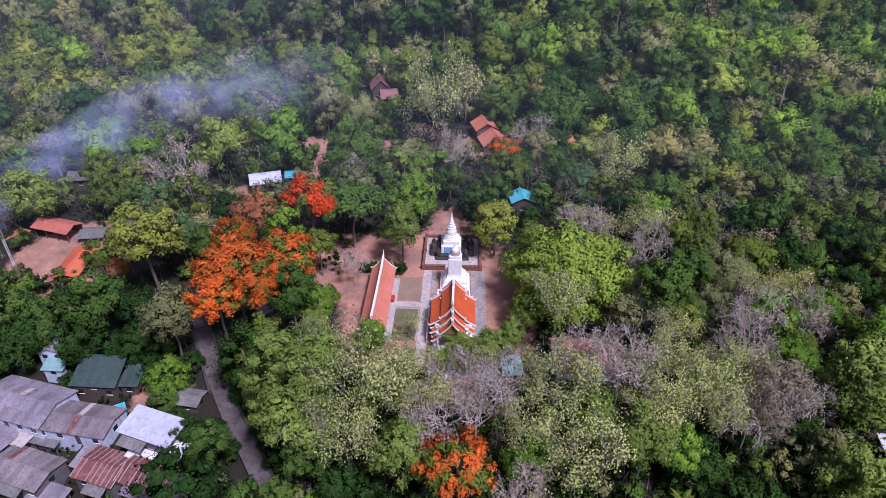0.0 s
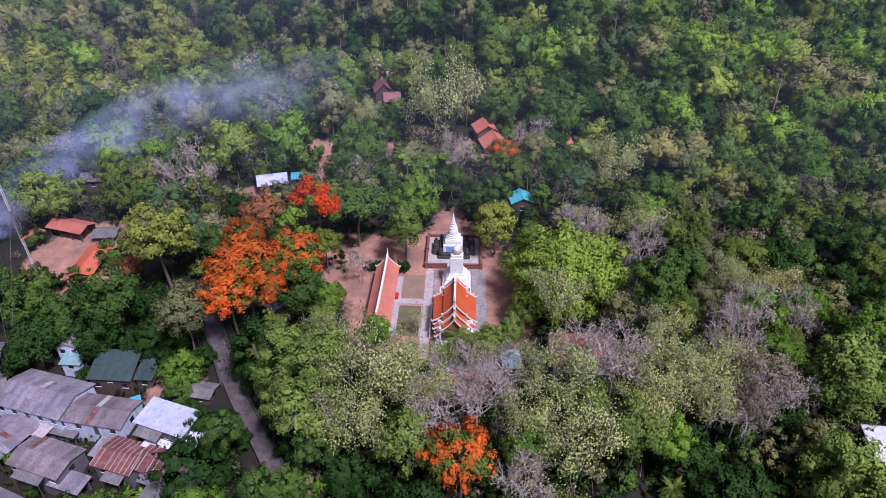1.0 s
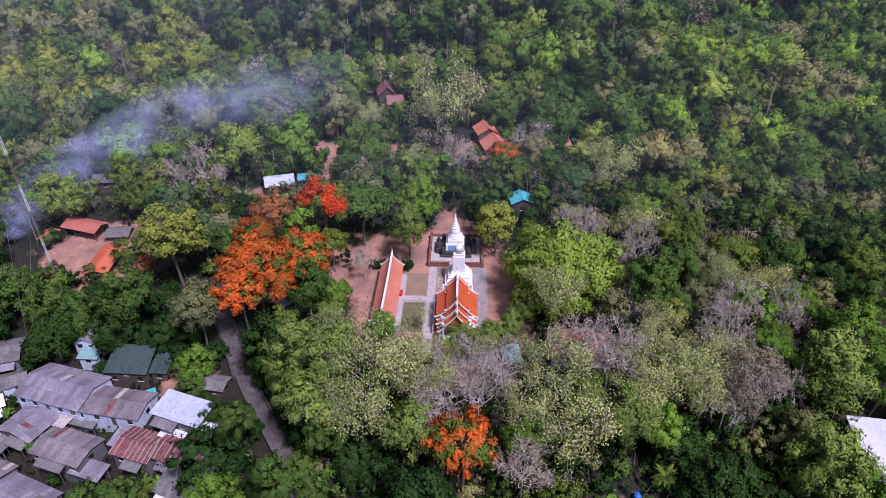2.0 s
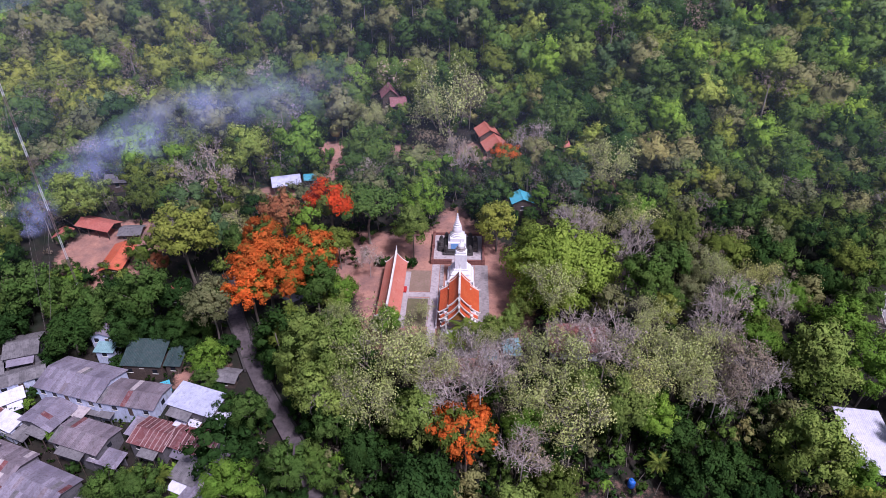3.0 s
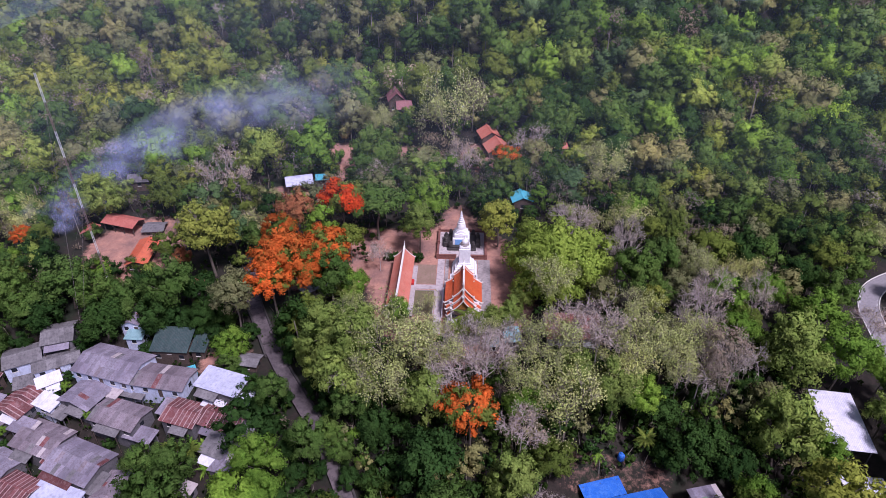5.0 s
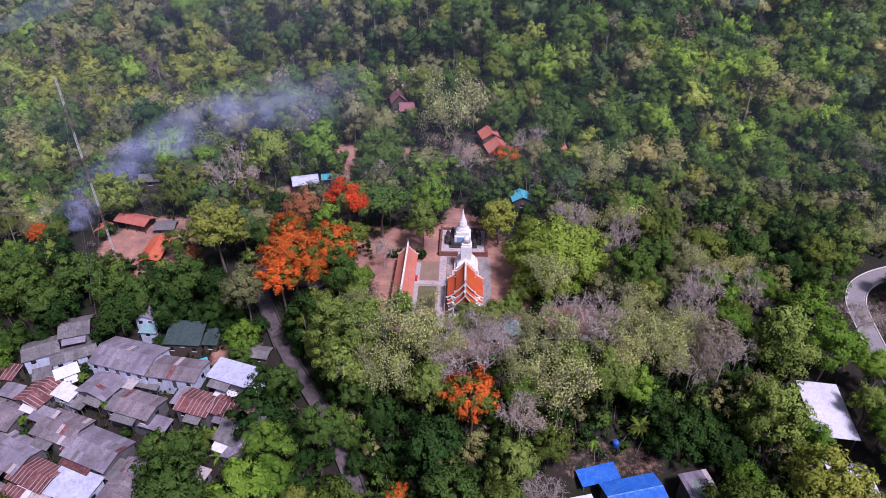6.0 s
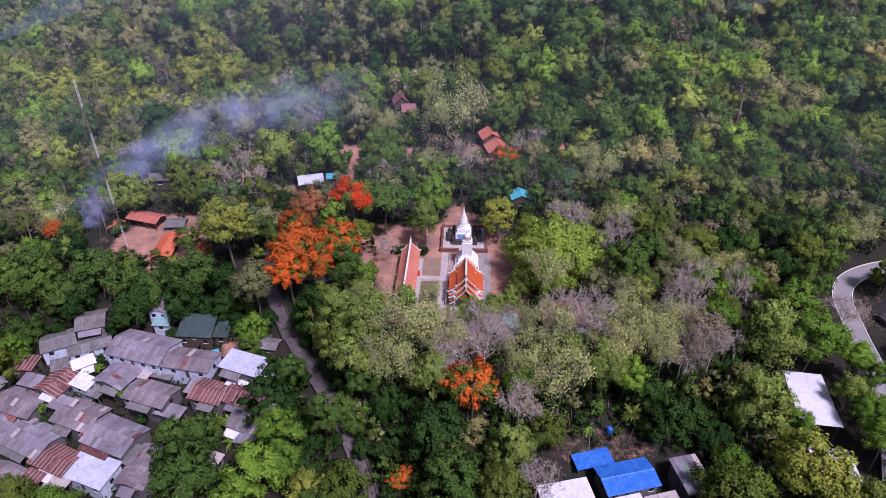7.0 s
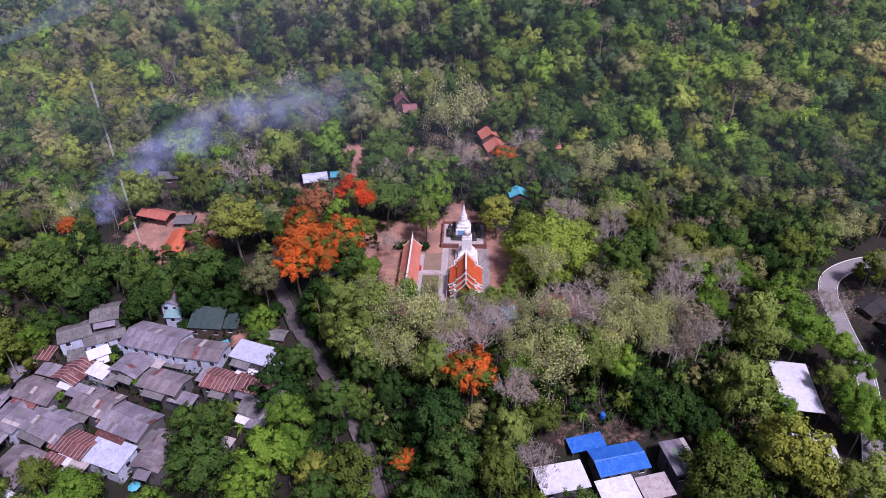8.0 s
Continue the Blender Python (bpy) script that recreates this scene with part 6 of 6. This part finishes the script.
PALM_FROND.materials.append(LEAF["olive"])
BANANA_FROND.materials.append(LEAF["bright"])


def palm(x, y, height, me, count, label, size=1.0):
    rng = random.Random(int(x * 7 + y))
    gz = float(ground_z(x, y))
    root = empty("palm", pose(x, y, gz, 0, 0, rng.uniform(0, 360)), label, "palm", "palms in the gardens")
    part("trunk", tube(tube(bmesh.new(), (0, 0, -0.2), (0.15, 0, height * 0.5), 0.17 * size, 0.13 * size, 8), (0.15, 0, height * 0.5), (0.1, 0.1, height), 0.13 * size, 0.1 * size, 8), BARK, root)
    for k in range(count):
        o = new("frond", me)
        o.parent = root
        o.matrix_basis = Matrix.Translation((0.1, 0.1, height)) @ Matrix.Rotation(k * 2.4, 4, "Z") @ Matrix.Rotation(rng.uniform(-0.5, 0.7), 4, "X") @ Matrix.Scale(size * rng.uniform(0.85, 1.15), 4)


for x, y, h in ((2.4, 80.9, 5.6), (5.0, 81.0, 5.0), (0.6, 79.4, 3.4), (6.6, 79.4, 4.6), (-49.0, 56.0, 4.0), (-53.6, 57.6, 3.2), (33.8, 55.6, 3.4)):
    palm(x, y, h, PALM_FROND, 20, "feathery green palm with arching fronds", 1.3 if y > 78 else 1.0)
for x, y, h in ((-50.6, 58.8, 1.8), (-47.4, 58.0, 1.6), (-46.0, 53.4, 1.8), (37.2, 56.4, 1.6), (24.6, 53.0, 1.4)):
    palm(x, y, h, BANANA_FROND, 9, "young banana plant with torn green leaves", 0.8)


# ---- thin smoke of a leaf fire drifting over the wood ----
def veil_material(name, patchy, colour):
    m, nt, out = nodes_of(name)
    geo = nt.nodes.new("ShaderNodeNewGeometry")
    att = nt.nodes.new("ShaderNodeAttribute")
    att.attribute_name = "veil"
    f = noise_node(nt, geo.outputs["Position"], 0.10, 6, 0.62)
    k = ramp(nt, f, [(0.36, (0, 0, 0)), (0.72, (1, 1, 1))])
    if patchy:
        mul = nt.nodes.new("ShaderNodeMath")
        mul.operation = "MULTIPLY"
        nt.links.new(k, mul.inputs[0])
        nt.links.new(att.outputs["Fac"], mul.inputs[1])
        amount = mul.outputs[0]
    else:
        amount = att.outputs["Fac"]
    tr = nt.nodes.new("ShaderNodeBsdfTransparent")
    d = nt.nodes.new("ShaderNodeBsdfDiffuse")
    d.inputs[0].default_value = (*colour, 1)
    t = nt.nodes.new("ShaderNodeBsdfTranslucent")
    t.inputs[0].default_value = (*colour, 1)
    both = nt.nodes.new("ShaderNodeAddShader")
    nt.links.new(d.outputs[0], both.inputs[0])
    nt.links.new(t.outputs[0], both.inputs[1])
    mx = nt.nodes.new("ShaderNodeMixShader")
    nt.links.new(amount, mx.inputs[0])
    nt.links.new(tr.outputs[0], mx.inputs[1])
    nt.links.new(both.outputs[0], mx.inputs[2])
    nt.links.new(mx.outputs[0], out.inputs[0])
    return m


SMOKE = veil_material("thin_smoke", True, (0.285, 0.31, 0.48))
# added sheet: air haze imitated by a bluish see-through colour
HAZE = veil_material("haze_sheet", False, (0.205, 0.25, 0.325))


def smoke_veil(centre, along, across, length, width, strength, seed):
    """One wavy veil of smoke, thinning out towards its rim."""
    rng = random.Random(seed)
    nu, nv = 30, 14
    u, v = np.meshgrid(np.linspace(-1, 1, nu), np.linspace(-1, 1, nv))
    a, b = np.array(along, float), np.array(across, float)
    a, b = a / np.linalg.norm(a), b / np.linalg.norm(b)
    n = np.cross(a, b)
    w = 1.2 * np.sin(4 * u + rng.uniform(0, 6)) + 0.9 * np.sin(5 * v + 3 * u + rng.uniform(0, 6))
    p = np.array(centre) + u[..., None] * a * length / 2 + v[..., None] * b * width / 2 * (0.55 + 0.45 * (u[..., None] + 1) / 2) + w[..., None] * n
    i = (np.arange(nv - 1)[:, None] * nu + np.arange(nu - 1)).ravel()
    me = mesh_from("smoke", p.reshape(-1, 3), np.stack([i, i + 1, i + nu + 1, i + nu], 1), [SMOKE])
    me.polygons.foreach_set("use_smooth", np.ones(len(me.polygons), bool))
    at = me.attributes.new("veil", "FLOAT", "POINT")
    at.data.foreach_set("value", (strength * np.clip(1 - u**2 - v**2, 0, 1) ** 1.3).ravel().astype(np.float32))
    ob = tagged(new("smoke", me), "thin bluish smoke drifting over the trees", "smoke", kind="stuff")
    ob.visible_shadow = False


# low sources by the huts, then billows rising with the wind and thinning
for n, (x, y, z, length, width, strength) in enumerate((
    (-102, 120, 7, 15, 13, 0.95), (-101, 118, 6, 10, 9, 0.9), (-103, 123, 8, 12, 10, 0.85), (-107, 118, 8, 14, 11, 0.6),
    (-98, 128, 10, 22, 18, 0.45), (-96, 138, 12, 26, 20, 0.6), (-88, 142, 15, 34, 22, 0.62), (-80, 148, 18, 40, 24, 0.52),
    (-70, 156, 20, 46, 24, 0.46), (-60, 164, 22, 54, 26, 0.38), (-44, 168, 20, 44, 26, 0.28),
)):
    smoke_veil((x, y, z), (1, 0.30 + 0.02 * (n % 3), 0.10 + 0.05 * (n % 4)), (0.1 - 0.05 * (n % 3), 0.5, 1), length, width, strength, n + 1)


def haze():
    """See-through sheet imitating distance haze over the woods behind the temple, denser towards the hills."""
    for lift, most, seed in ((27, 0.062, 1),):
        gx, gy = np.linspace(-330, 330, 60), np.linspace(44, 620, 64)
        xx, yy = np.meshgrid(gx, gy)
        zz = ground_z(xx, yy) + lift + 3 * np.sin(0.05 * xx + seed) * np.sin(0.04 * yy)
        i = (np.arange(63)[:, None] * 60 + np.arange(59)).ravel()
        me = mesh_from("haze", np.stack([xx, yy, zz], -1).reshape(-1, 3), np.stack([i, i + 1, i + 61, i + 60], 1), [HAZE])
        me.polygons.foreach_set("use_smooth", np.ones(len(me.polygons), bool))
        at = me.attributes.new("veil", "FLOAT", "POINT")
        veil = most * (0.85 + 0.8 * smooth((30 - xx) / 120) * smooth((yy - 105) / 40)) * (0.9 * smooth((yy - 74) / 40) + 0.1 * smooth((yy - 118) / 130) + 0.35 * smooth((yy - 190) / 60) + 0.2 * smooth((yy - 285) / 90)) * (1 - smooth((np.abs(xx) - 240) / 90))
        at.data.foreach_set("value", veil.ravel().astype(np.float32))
        ob = tagged(new("haze", me), "see-through bluish sheet imitating distance haze over the wooded hills", "haze", kind="stuff")
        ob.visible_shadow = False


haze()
